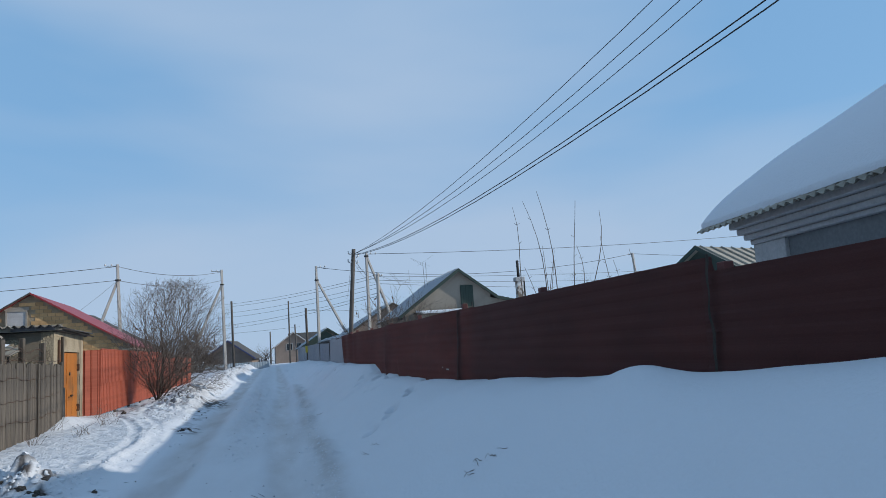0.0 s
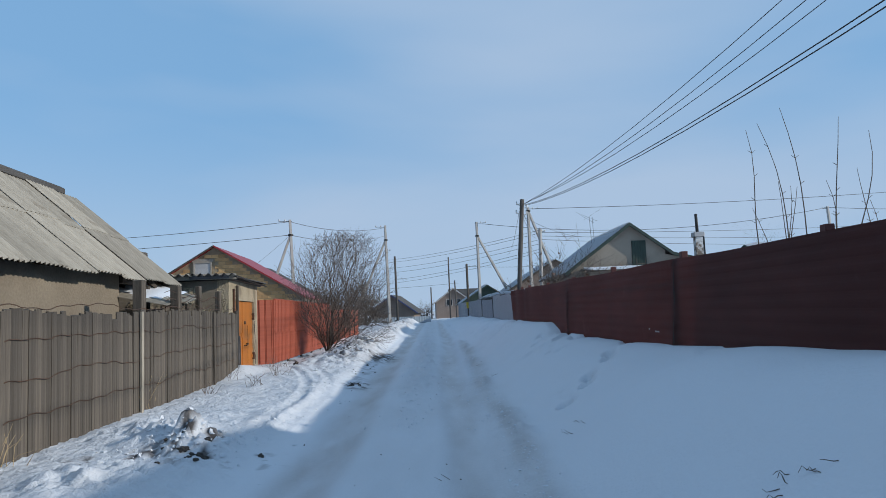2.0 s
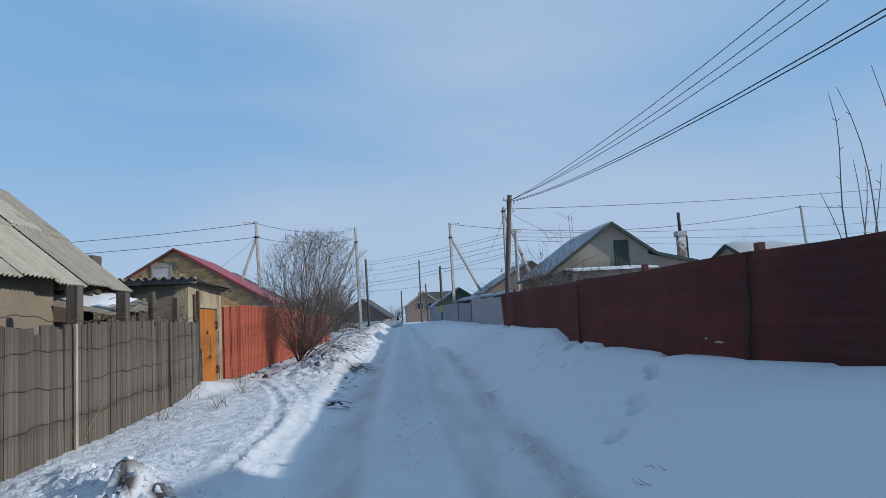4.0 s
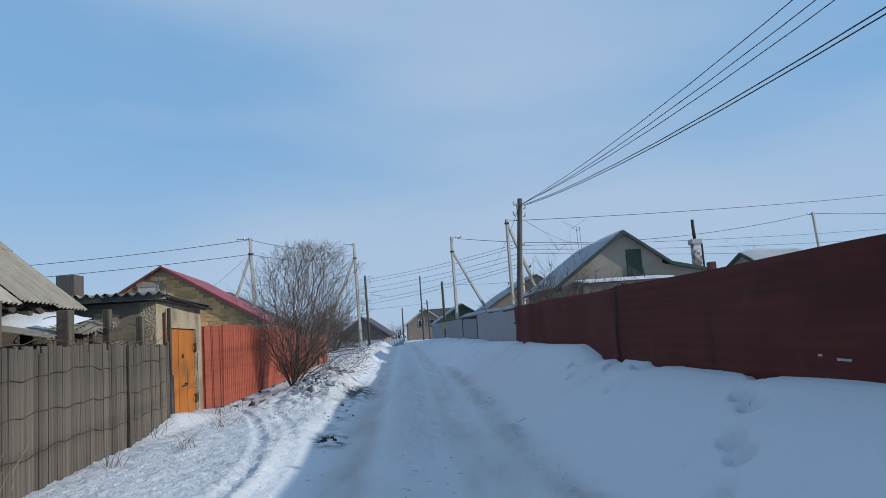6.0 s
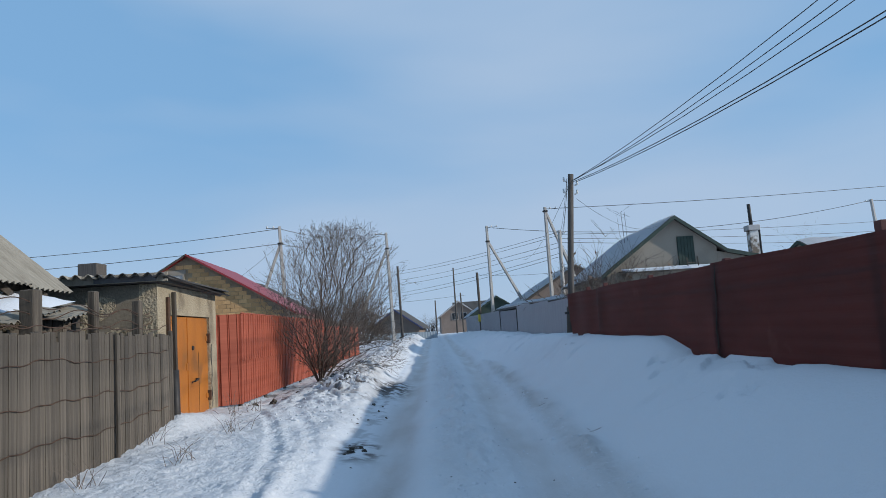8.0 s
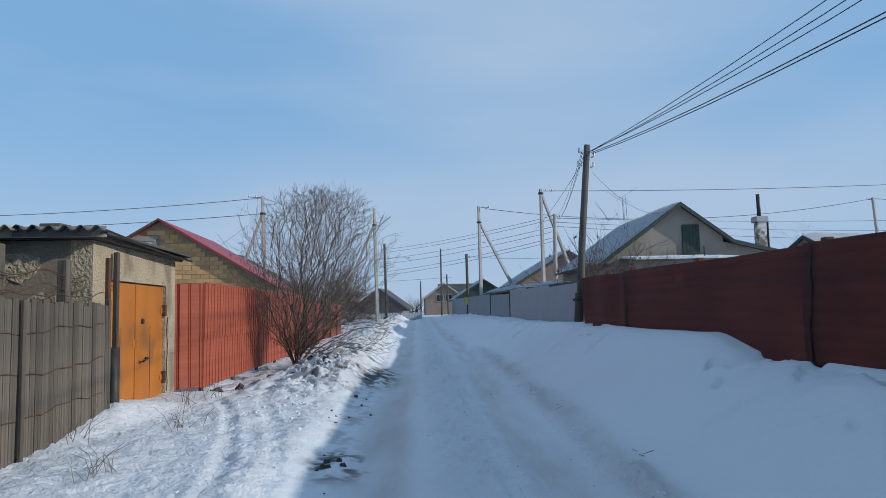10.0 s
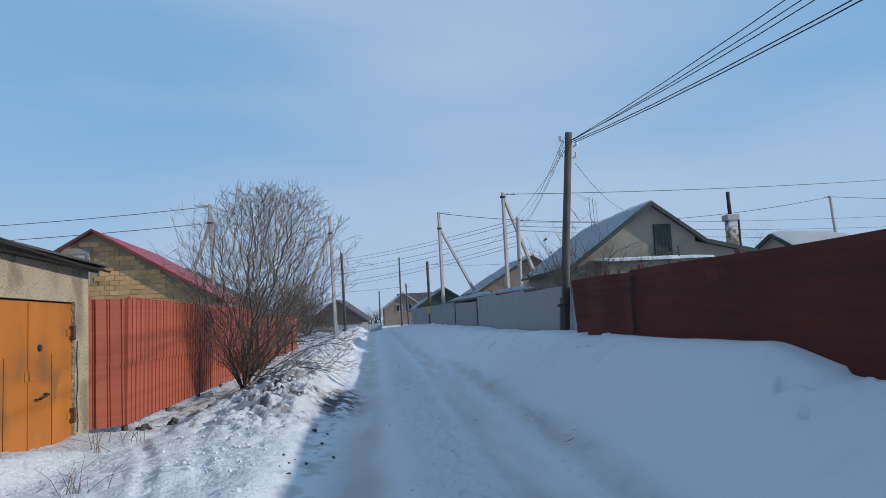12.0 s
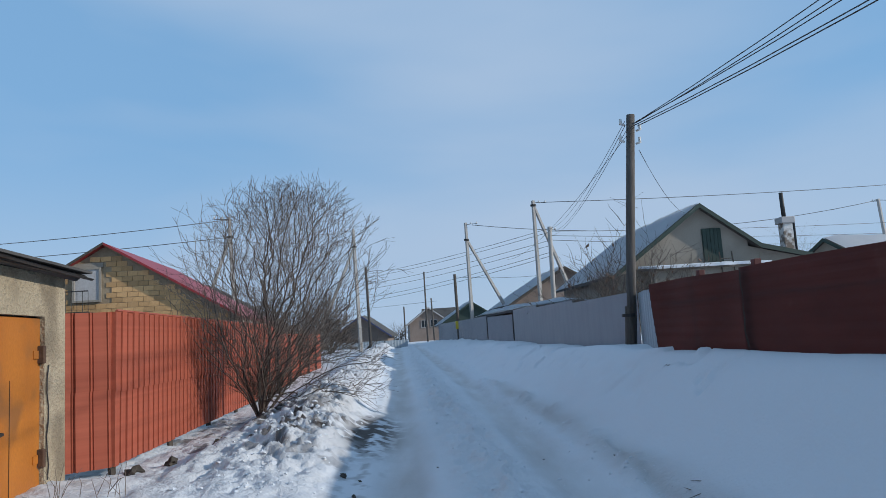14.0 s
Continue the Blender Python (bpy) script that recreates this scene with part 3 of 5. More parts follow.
# ---- poles and wires ----
def pole(base, top, r0, r1, material, label, arm=None, strut=None, sides=8, caps=True, group="power poles"):
    b, t = Vector(base), Vector(top)
    g = thing("power_pole", Matrix.Translation(b), label, "pole", group)
    part("shaft", tubed([Vector((0, 0, -0.6)), (t - b) * 0.5, t - b], [r0, (r0 + r1) / 2, r1], sides), material, g, smooth=sides > 4)
    if strut:
        s, frac = strut
        hi = (t - b) * frac
        part("strut", tubed([Vector(s) - b - Vector((0, 0, 0.6)), hi], [r0 * 0.95, r1 * 0.9], sides), material, g, smooth=sides > 4)
        bm = tubed([hi - Vector((0, 0, 0.10)), hi + Vector((0, 0, 0.02))], [r1 * 1.7, r1 * 1.7], 8)
        part("clamp", bm, IRON, g)
    if arm:
        d, frac = Vector(arm[0]), arm[1]
        q = (t - b) * frac
        part("bracket", tubed([q - d * 0.15, q + d], [0.022, 0.022], 5), IRON, g)
        for s in (0.45, 0.95):
            p = q + d * s
            part("insulator", tubed([p, p + Vector((0, 0, 0.07)), p + Vector((0, 0, 0.16))], [0.05, 0.065, 0.03], 8), CERAMIC, g, "white insulator", smooth=True)
    return g


def wire(p, q, sag, r, material=ALU, group="overhead wires"):
    p, q = Vector(p), Vector(q)
    n = 18
    pts = [(q - p) * (i / n) - Vector((0, 0, 4 * sag * (i / n) * (1 - i / n))) for i in range(n + 1)]
    return solid("overhead_wire", tube(bmesh.new(), pts, [r] * (n + 1), 4), material, Matrix.Translation(p),
                 "thin dark overhead electric wire strung between poles", "wire", group, smooth=True)


A_BASE, A_TOP = (2.50, 28.0, 1.2), (2.87, 27.7, 6.02)
B_TOP, C_TOP = (2.07, 68.2, 10.4), (6.37, 61.4, 10.6)
L1_TOP, L2_TOP = (-12.75, 55.7, 9.62), (-6.75, 68.6, 10.48)
pa = pole(A_BASE, A_TOP, 0.095, 0.078, POLE_WOOD, "weathered wooden power pole leaning at the fence corner", sides=10)
part("stub", tubed([(-0.04, -0.03, -0.5), (0.06, -0.12, 1.15)], [0.095, 0.09], 8), DARK_WOOD, pa, "dark strapped foot stub")
for z in (0.35, 0.95):
    part("strap", tubed([(-0.03 + 0.077 * z, -0.02 - 0.06 * z, z), (-0.03 + 0.077 * z, -0.02 - 0.06 * z, z + 0.06)], [0.135, 0.135], 10), IRON, pa)
for z, d in ((4.62, -1), (4.5, 1), (4.3, -1), (4.25, 1)):
    x0, y0 = 0.37 * z / 4.82, -0.3 * z / 4.82
    part("insulator", tubed([(x0 + d * 0.11, y0, z), (x0 + d * 0.19, y0, z + 0.03), (x0 + d * 0.19, y0, z + 0.13)], [0.02, 0.03, 0.026], 6), CERAMIC, pa, "small insulator on a hook", smooth=True)
pole((2.12, 68.2, 1.0), B_TOP, 0.17, 0.12, CONCRETE, "grey concrete power pole with a slanting strut", ((0.9, -0.2, 0), 0.985), ((6.5, 69.5, 1.0), 0.86), 4)
pole((6.37, 61.4, 1.0), C_TOP, 0.17, 0.12, CONCRETE, "grey concrete power pole with a slanting strut", ((0.9, 0.2, 0), 0.985), ((9.9, 62.5, 1.5), 0.97), 4)
pole((7.05, 60.5, 1.0), (7.2, 60.5, 8.6), 0.16, 0.14, CONCRETE, "short concrete pole with dark insulator bands", ((0.4, 0, 0), 0.97))
pole((-12.4, 55.6, 0.7), L1_TOP, 0.17, 0.12, CONCRETE, "grey concrete power pole with a slanting strut", ((-0.8, -0.4, 0), 0.985), ((-15.6, 55.0, 0.7), 0.87), 4)
pole((-6.55, 68.6, 0.7), L2_TOP, 0.18, 0.12, CONCRETE, "grey concrete power pole with a slanting strut", ((-0.9, -0.3, 0), 0.985), ((-10.6, 68.0, 0.7), 0.86), 4)
pole((-5.75, 68.0, 0.7), (-5.85, 68.0, 7.4), 0.12, 0.10, POLE_WOOD, "slim weathered wooden pole beside a concrete pole")
pe = pole((1.0, 68.0, 0.7), (0.95, 68.0, 6.4), 0.13, 0.11, DARK_WOOD, "dark tarred wooden pole with a yellow plate")
part("plate", boxed(-0.22, 0.22, -0.19, -0.17, 1.5, 2.1), YELLOW, pe, "small yellow plate")
pole((-1.5, 104, 0.8), (-1.5, 104, 9.9), 0.13, 0.10, POLE_WOOD, "slim far wooden power pole")
pole((-0.6, 108, 0.8), (-0.75, 108, 6.6), 0.13, 0.10, POLE_WOOD, "slim far wooden power pole")
pole((-4.6, 112, 0.8), (-4.6, 112, 5.85), 0.13, 0.10, POLE_WOOD, "slim far wooden power pole")
pole((36.4, 69.6, 1.5), (35.9, 69.6, 10.6), 0.18, 0.13, CONCRETE, "grey concrete power pole behind the houses", ((-0.5, 0, 0), 0.98), None, 4)

# the span that passes over the drift towards a pole behind the walker
for dz, dx, ex, ez, sag, r in ((-0.07, 0.06, 8.78, 9.97, 1.24, 0.0085), (-0.06, 0.10, 9.5, 10.2, 1.38, 0.0085), (-0.05, 0.08, 10.2, 10.56, 1.56, 0.0085),
                           (-0.11, 0.06, 6.45, 6.01, 1.04, 0.009), (-0.13, 0.11, 6.54, 5.97, 1.04, 0.009)):
    wire((A_TOP[0] + dx, A_TOP[1], A_TOP[2] - 0.1 + dz), (ex, -8.0, ez), sag, r, CABLE)
# spans from the leaning pole up to the concrete ones
for dz, q in ((0.0, (7.1, 60.5, 8.5)), (-0.08, (7.3, 60.5, 8.3)), (-0.2, (7.1, 60.5, 8.0)), (-0.3, (4.5, 63, 6.8))):
    wire((A_TOP[0] - 0.12, A_TOP[1], A_TOP[2] - 0.12 + dz), q, 0.55, 0.0065, CABLE)
wire((A_TOP[0] + 0.1, A_TOP[1], A_TOP[2] - 0.7), (10.7, 44.2, 6.95), 0.8, 0.006, CABLE)
# cross-street line and the lines along the far side
wire((C_TOP[0] + 0.6, C_TOP[1], C_TOP[2] - 0.15), (60, 70, 12.6), 0.5, 0.022)
wire((B_TOP[0] + 0.5, B_TOP[1], B_TOP[2] - 0.2), (35.9, 69.6, 10.5), 1.3, 0.022)
wire((35.9, 69.6, 10.5), (70, 70, 10.8), 0.8, 0.022)
wire((7.2, 60.5, 8.3), (60, 74, 9.4), 0.5, 0.016)
wire((7.2, 60.5, 8.0), (60, 75, 8.4), 0.6, 0.016)
wire((7.2, 60.5, 7.7), (60, 75, 7.2), 0.6, 0.016)
wire((L1_TOP[0], L1_TOP[1], L1_TOP[2] - 0.15), (L2_TOP[0], L2_TOP[1], L2_TOP[2] - 0.2), 0.5, 0.020)
wire((L1_TOP[0], L1_TOP[1], L1_TOP[2] - 1.2), (L2_TOP[0], L2_TOP[1], L2_TOP[2] - 1.0), 0.5, 0.020)
wire((L1_TOP[0], L1_TOP[1], L1_TOP[2] - 0.15), (-52, 50, 8.6), 0.8, 0.020)
wire((L1_TOP[0], L1_TOP[1], L1_TOP[2] - 1.2), (-52, 50, 7.5), 0.6, 0.020)
wire((L1_TOP[0], L1_TOP[1], L1_TOP[2] - 1.2), (-14.2, 49, 5.2), 0.1, 0.010)
for k, (h, e) in enumerate(((9.7, 8.4), (9.4, 8.0), (8.8, 7.1), (8.4, 6.4), (7.9, 5.2), (7.6, 4.7))):
    wire((7.2, 60.5, h - 1.2 + 0.05 * k), (-14, 110, e + 1.8), 0.5, 0.016)
wire((0.95, 68, 6.2), (10, 72, 6.3), 0.2, 0.014)
wire((0.0, 108, 6.2), (-30, 115, 6.0), 0.3, 0.018)


# ---- gabled buildings ----
def gable_house(name, m, label, left, right, eave_l, eave_r, apex, length, wall, roof, trim, over=0.45, snow=(), thick=0.10,
                base=-1.5, ridge_x=0.0, snow_h=0.22, walled=True, fascia=0.2, group="", left_trim=None):
    """A house whose gable faces -y, with its ridge along y at ridge_x; heights from its own floor."""
    h = thing(name, m, label, "house", group)
    sl, sr = (apex - eave_l) / (ridge_x - left), (apex - eave_r) / (right - ridge_x)
    if walled:
        bm = bmesh.new()
        prism(bm, [(left + over, over, base), (right - over, over, base), (right - over, over, eave_r + sr * over - thick),
                   (ridge_x, over, apex - thick), (left + over, over, eave_l + sl * over - thick)], (0, length - 2 * over, 0))
        part("wall", bm, wall, h)
    for side, ex, ez, s in ((-1, left, eave_l, sl), (1, right, eave_r, sr)):
        bm = bmesh.new()
        prism(bm, [(ridge_x, 0, apex), (ex, 0, ez), (ex, 0, ez - thick), (ridge_x, 0, apex - thick)], (0, length, 0))
        part("roof", bm, roof, h)
        bm = bmesh.new()
        prism(bm, [(ridge_x, -0.03, apex + 0.02), (ex, -0.03, ez + 0.02), (ex, -0.03, ez - fascia + 0.02), (ridge_x, -0.03, apex - fascia + 0.02)], (0, 0.027, 0))
        part("verge_board", bm, left_trim if left_trim and side < 0 else trim, h)
        if side in snow:
            bm = bmesh.new()
            nu, nv = 24, 14
            g = []
            for i in range(nu + 1):
                row = []
                for j in range(nv + 1):
                    x = ridge_x + (ex - ridge_x) * (j / nv) * 1.01
                    y = 0.05 + (length - 0.1) * i / nu
                    z = apex + (ez - apex) * j / nv
                    e = min(1, 3.5 * min(i / nu, 1 - i / nu) + 0.28) * min(1, (1 - j / nv) * 6 + 0.25)
                    row.append(bm.verts.new((x, y, z + snow_h * e * (0.75 + 0.5 * noise.noise((x * 0.6, y * 0.6, 3))))))
                g.append(row)
            for i in range(nu):
                for j in range(nv):
                    bm.faces.new((g[i][j], g[i + 1][j], g[i + 1][j + 1], g[i][j + 1]))
            bmesh.ops.solidify(bm, geom=bm.faces[:], thickness=snow_h * 0.5)
            part("snow_cover", bm, SNOW, h, "thick snow on the slope", smooth=True)
    return h


def window(parent, x0, x1, y, z0, z1, frame_mat, pane_mat, cross=True, t=0.06, label=""):
    bm = bmesh.new()
    for a in ((x0 - t, x1 + t, y - 0.05, y + 0.02, z1, z1 + t), (x0 - t, x1 + t, y - 0.07, y + 0.02, z0 - t, z0),
              (x0 - t, x0, y - 0.05, y + 0.02, z0, z1), (x1, x1 + t, y - 0.05, y + 0.02, z0, z1)):
        box(bm, *a)
    if cross:
        box(bm, (x0 + x1) / 2 - t / 3, (x0 + x1) / 2 + t / 3, y - 0.04, y + 0.02, z0, z1)
    w = part("window", bm, frame_mat, parent, label)
    part("pane", boxed(x0, x1, y - 0.012, y + 0.02, z0, z1), pane_mat, w)
    return w


# grey house with the green-trimmed gable
gh = gable_house("grey_house", pose(10.7, 44.0, 1.3, 0, 0, 2), "grey stuccoed house with snowy roof and green gable trim", -4.0, 2.55, 2.70, 3.70, 5.58, 11.5,
                 STUCCO, DARK_ROOF, GREEN_TRIM, 0.4, (-1,), snow_h=0.16)
bm = bmesh.new()
prism(bm, [(2.55, 0, 3.70), (4.95, 0, 3.12), (4.95, 0, 3.02), (2.55, 0, 3.60)], (0, 9, 0))
part("lean_to_roof", bm, DARK_ROOF, gh)
bm = bmesh.new()
prism(bm, [(2.55, -0.03, 3.72), (4.95, -0.03, 3.14), (4.95, -0.03, 2.95), (2.55, -0.03, 3.52)], (0, 0.027, 0))
part("verge_board", bm, GREEN_TRIM, gh)
part("lean_to_wall", prism(bmesh.new(), [(2.0, 0.42, -1.5), (4.7, 0.42, -1.5), (4.7, 0.42, 3.05), (2.0, 0.42, 3.70)], (0, 8, 0)), STUCCO, gh)
door = part("loft_door", boxed(0.13, 0.98, 0.34, 0.42, 2.98, 4.52), GREEN_TRIM, gh, "dark green plank loft door")
for i in range(5):
    part("plank", boxed(0.15 + 0.165 * i, 0.30 + 0.165 * i, 0.318, 0.345, 3.0, 4.5), GREEN_TRIM, door)
bm = bmesh.new()
prism(bm, [(-3.0, -2.2, 2.62), (1.75, -2.2, 2.62), (1.75, -2.2, 2.70), (-3.0, -2.2, 2.70)], (0, 2.6, 0.22))
part("porch_roof", bm, DARK_WOOD, gh)
bm = bmesh.new()
rows = []
for i in range(25):
    x = -2.98 + 4.7 * i / 24
    top = 2.80 + 0.05 * noise.noise((x, 4, 0))
    front = -2.22 + 0.05 * noise.noise((x * 2, 0, 0))
    rows.append([bm.verts.new(p) for p in ((x, front, 2.70), (x, front, top), (x, -0.1, top + 0.2), (x, -0.1, 2.90))])
for r, q in zip(rows, rows[1:]):
    for j in range(4):
        bm.faces.new((r[j], q[j], q[(j + 1) % 4], r[(j + 1) % 4]))
bm.faces.new(rows[0])
bm.faces.new(rows[-1][::-1])
part("snow_cover", bm, SNOW, gh, "strip of snow on the porch")
part("porch_wall", boxed(-3.0, 1.6, -2.0, -1.9, -1.5, 2.62), STUCCO, gh)
ld = thing("ladder", pose(10.55, 41.6, 1.0), "grey wooden ladder leaning on the porch roof", "ladder")
for s in (0, 0.5):
    part("rail", tubed([(s, 0, 0), (s - 0.1, 0.35, 3.55)], [0.03, 0.03], 5), OLD_WOOD, ld)
for k in range(10):
    z = 0.3 + 0.33 * k
    part("rung", tubed([(-0.03 * z, 0.1 * z, z), (0.5 - 0.03 * z, 0.1 * z, z)], [0.018, 0.018], 5), OLD_WOOD, ld)
ch = thing("chimney", pose(15.3, 45.8, 3.0), "whitewashed brick chimney stack with peeling plaster and a dark pipe", "chimney")
PEEL = mat("peeling_whitewash", (0.60, 0.58, 0.55), (0.72, 0.70, 0.67), 2, 0.9, 0.4, 25, stain=(0.20, 0.155, 0.12), stain_scale=2.6, stain_from=0.48)
part("stack", boxed(-0.23, 0.23, -0.23, 0.23, 0, 3.0, bevel=0.02), PEEL, ch)
part("cornice", boxed(-0.32, 0.32, -0.32, 0.32, 3.0, 3.30, bevel=0.03), WHITE_PAINT, ch)
part("pipe", tubed([(-0.02, 0, 3.3), (-0.04, 0, 4.45)], [0.095, 0.09], 10), IRON, ch, "dark sheet iron flue pipe", smooth=True)
part("downpipe", tubed([(0.29, -0.2, 1.2), (0.29, -0.2, 3.0)], [0.05, 0.05], 6), IRON, ch)
an = thing("antenna", pose(9.55, 50, 4.9), "thin television aerial mast above the snowy roof", "antenna")
part("mast", tubed([(0, 0, -0.5), (-0.12, 0, 3.2)], [0.018, 0.014], 5), ALU, an)
part("mast_brace", tubed([(0.16, 0, -0.5), (0.08, 0, 3.2)], [0.014, 0.012], 5), ALU, an)
for z, w in ((3.2, 0.7), (3.05, 0.5)):
    part("rod", tubed([(-w - 0.3, 0, z + 0.35), (w - 0.3, 0, z - 0.3)], [0.006, 0.006], 4), ALU, an)
part("boom", tubed([(-0.5, 0, 3.0), (0.75, 0, 3.75)], [0.006, 0.006], 4), ALU, an)

# smaller roofs beyond the maroon fence
gable_house("small_house", pose(20.6, 52.0, 1.2, 0, 0, -70), "low house with a snowy roof and dark green gable", -2.4, 2.4, 3.2, 3.2, 4.65, 6.5, STUCCO, DARK_ROOF, GREEN_TRIM, 0.3, (1,), snow_h=0.25)
gable_house("brown_house", pose(9.1, 66.0, 1.2, 0, 0, 3), "brown plank house with a snow covered roof", -4.4, 4.4, 2.5, 2.5, 5.15, 11, PINK_WALL, DARK_ROOF, DARK_WOOD, 0.4, (-1,), snow_h=0.2)
gable_house("snowy_shed", pose(4.6, 45.2, 0.9, 0, 0, 3), "low shed with a flat snow laden roof behind the fence", -2.15, 1.6, 1.95, 2.05, 2.2, 15, OLD_WOOD, DARK_ROOF, DARK_WOOD, 0.2, (-1, 1), snow_h=0.32, ridge_x=0.9)
fh = gable_house("far_house", pose(-1.2, 118.0, 0.6, 0, 0, 4), "far pinkish gabled house with pale windows", -3.4, 3.4, 2.7, 2.7, 5.2, 8, PINK_WALL, DARK_ROOF, WHITE_PAINT, 0.5, (1,), snow_h=0.15)
window(fh, -1.1, -0.2, 0.47, 2.3, 3.3, WHITE_PAINT, DARK_GLASS)
window(fh, 0.3, 1.2, 0.47, 2.3, 3.3, WHITE_PAINT, DARK_GLASS)
gable_house("far_house", pose(4.2, 128.0, 0.6, 0, 0, 88), "far house with a long dark roof", -3.5, 3.5, 3.2, 3.2, 5.3, 6.5, PINK_WALL, DARK_ROOF, DARK_WOOD, 0.5)
gable_house("green_house", pose(3.65, 92.0, 0.8, 0, 0, 4), "far dark green gabled house with snow on one slope", -3.7, 3.2, 2.0, 2.3, 4.4, 8, GREEN_TRIM, DARK_ROOF, GREEN_TRIM, 0.5, (-1,), snow_h=0.2)
gable_house("dark_house", pose(-8.4, 88.0, 0.6, 0, 0, -3), "far dark house with a blue edged roof", -3.3, 3.2, 1.4, 1.4, 3.7, 8, PINK_WALL, DARK_ROOF, BLUE_TRIM, 0.5)
gable_house("dark_house", pose(-20.5, 66.0, 0.6, 0, 0, -3), "dark roofed house half hidden behind the brick house", -6.5, 6.5, 3.0, 3.0, 6.7, 10, PINK_WALL, DARK_ROOF, DARK_WOOD, 0.5)


# ---- near house with the snow roof ----
def snow_house():
    h = thing("white_house", pose(6.6, 9.4, 1.2, 0, 0, -3), "pale plastered house with moulded cornice and deep roof snow", "house")
    length, half, rise = 14.0, 3.7, 0.55
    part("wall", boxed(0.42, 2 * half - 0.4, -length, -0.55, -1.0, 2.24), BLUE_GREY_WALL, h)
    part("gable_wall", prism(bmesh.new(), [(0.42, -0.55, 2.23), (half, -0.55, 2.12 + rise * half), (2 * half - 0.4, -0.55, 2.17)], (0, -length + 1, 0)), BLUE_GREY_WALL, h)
    part("rear_roof", prism(bmesh.new(), [(half - 0.1, 0.1, 2.2 + rise * half), (half - 0.1, 0.1, 2.5 + rise * half), (2 * half + 0.1, 0.1, 2.45), (2 * half + 0.1, 0.1, 2.15)], (0, -length, 0)), SNOW, h)
    for x0, z0, z1 in ((0.30, 1.93, 1.995), (0.22, 1.995, 2.07), (0.14, 2.07, 2.15), (0.05, 2.15, 2.25)):
        part("cornice", boxed(x0, 0.44, -length, -0.40 - x0 * 0.25, z0, z1, bevel=0.012), WHITE_PAINT, h)
    part("pilaster", boxed(0.34, 0.60, -1.15, -0.48, -1.0, 1.93, bevel=0.01), WHITE_PAINT, h)
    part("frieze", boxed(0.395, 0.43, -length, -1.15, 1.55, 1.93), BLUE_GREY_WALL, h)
    # ribbed sheets whose waves show at the eave
    u = Vector((0, -1, 0))
    v = Vector((1, 0, rise))
    for k in range(12):
        bm = corrugated(0, 1.14, 0, 4.3, 0.15, 0.022, 0.008, rows=1, per=8)
        ob = part("sheet", bm, SLATE, h)
        ob.matrix_basis = frame_of((-0.12, 0.12 - 1.12 * k, 2.28 - 0.074 + 0.006 * (k % 2)), u, v)
    bm = bmesh.new()
    nu, nv = 60, 40
    g = []
    for i in range(nu + 1):
        row = []
        for j in range(nv + 1):
            s = (j / nv) ** 1.6
            x = -0.05 + (half + 0.05) * s
            y = 0.10 - (length - 0.5) * (i / nu) ** 1.5
            z = 2.235 + rise * (x + 0.12)
            edge = (1 - math.exp(-(0.02 + 4.0 * s) / 0.4)) * (0.62 + 0.38 * (1 - math.exp(-abs(y - 0.10) / 0.6)))
            thick = 0.05 + 0.40 * edge + 0.05 * noise.noise((x * 0.8, y * 0.8, 1)) * edge
            row.append(bm.verts.new((x + 0.02 * noise.noise((y * 3, 1, 2)) * (j == 0), y + 0.04 * noise.noise((x * 2, 3, 1)), z + thick)))
        g.append(row)
    for i in range(nu):
        for j in range(nv):
            bm.faces.new((g[i][j], g[i][j + 1], g[i + 1][j + 1], g[i + 1][j]))
    low = [[bm.verts.new((w.co.x, w.co.y, 2.24 + rise * (w.co.x + 0.12))) for w in r] for r in (g[0], g[-1])]
    for top, bot in zip((g[0], g[-1]), low):
        for j in range(nv):
            bm.faces.new((top[j], bot[j], bot[j + 1], top[j + 1]))
    rim = [bm.verts.new((r[0].co.x, r[0].co.y, 2.27 + 0.02 * noise.noise((r[0].co.y * 4, 0, 7)))) for r in g]
    for i in range(nu):
        bm.faces.new((g[i][0], g[i + 1][0], rim[i + 1], rim[i]))
    part("snow_cover", bm, SNOW, h, "deep rounded snow blanket", smooth=True)


snow_house()
sm = gable_house("small_outbuilding", pose(11.05, 17.0, 1.2, 0, 0, -68), "small outbuilding with a ribbed metal roof and dark trim", -1.3, 1.3, 2.2, 2.2, 3.0, 4, GREEN_TRIM, SLATE, GREEN_TRIM, 0.15, fascia=0.12)
for k in range(8):
    part("rib", tubed([(0.03, 0.15 + 0.45 * k, 3.0), (1.3, 0.15 + 0.45 * k, 2.22)], [0.03, 0.03], 4), SLATE, sm)


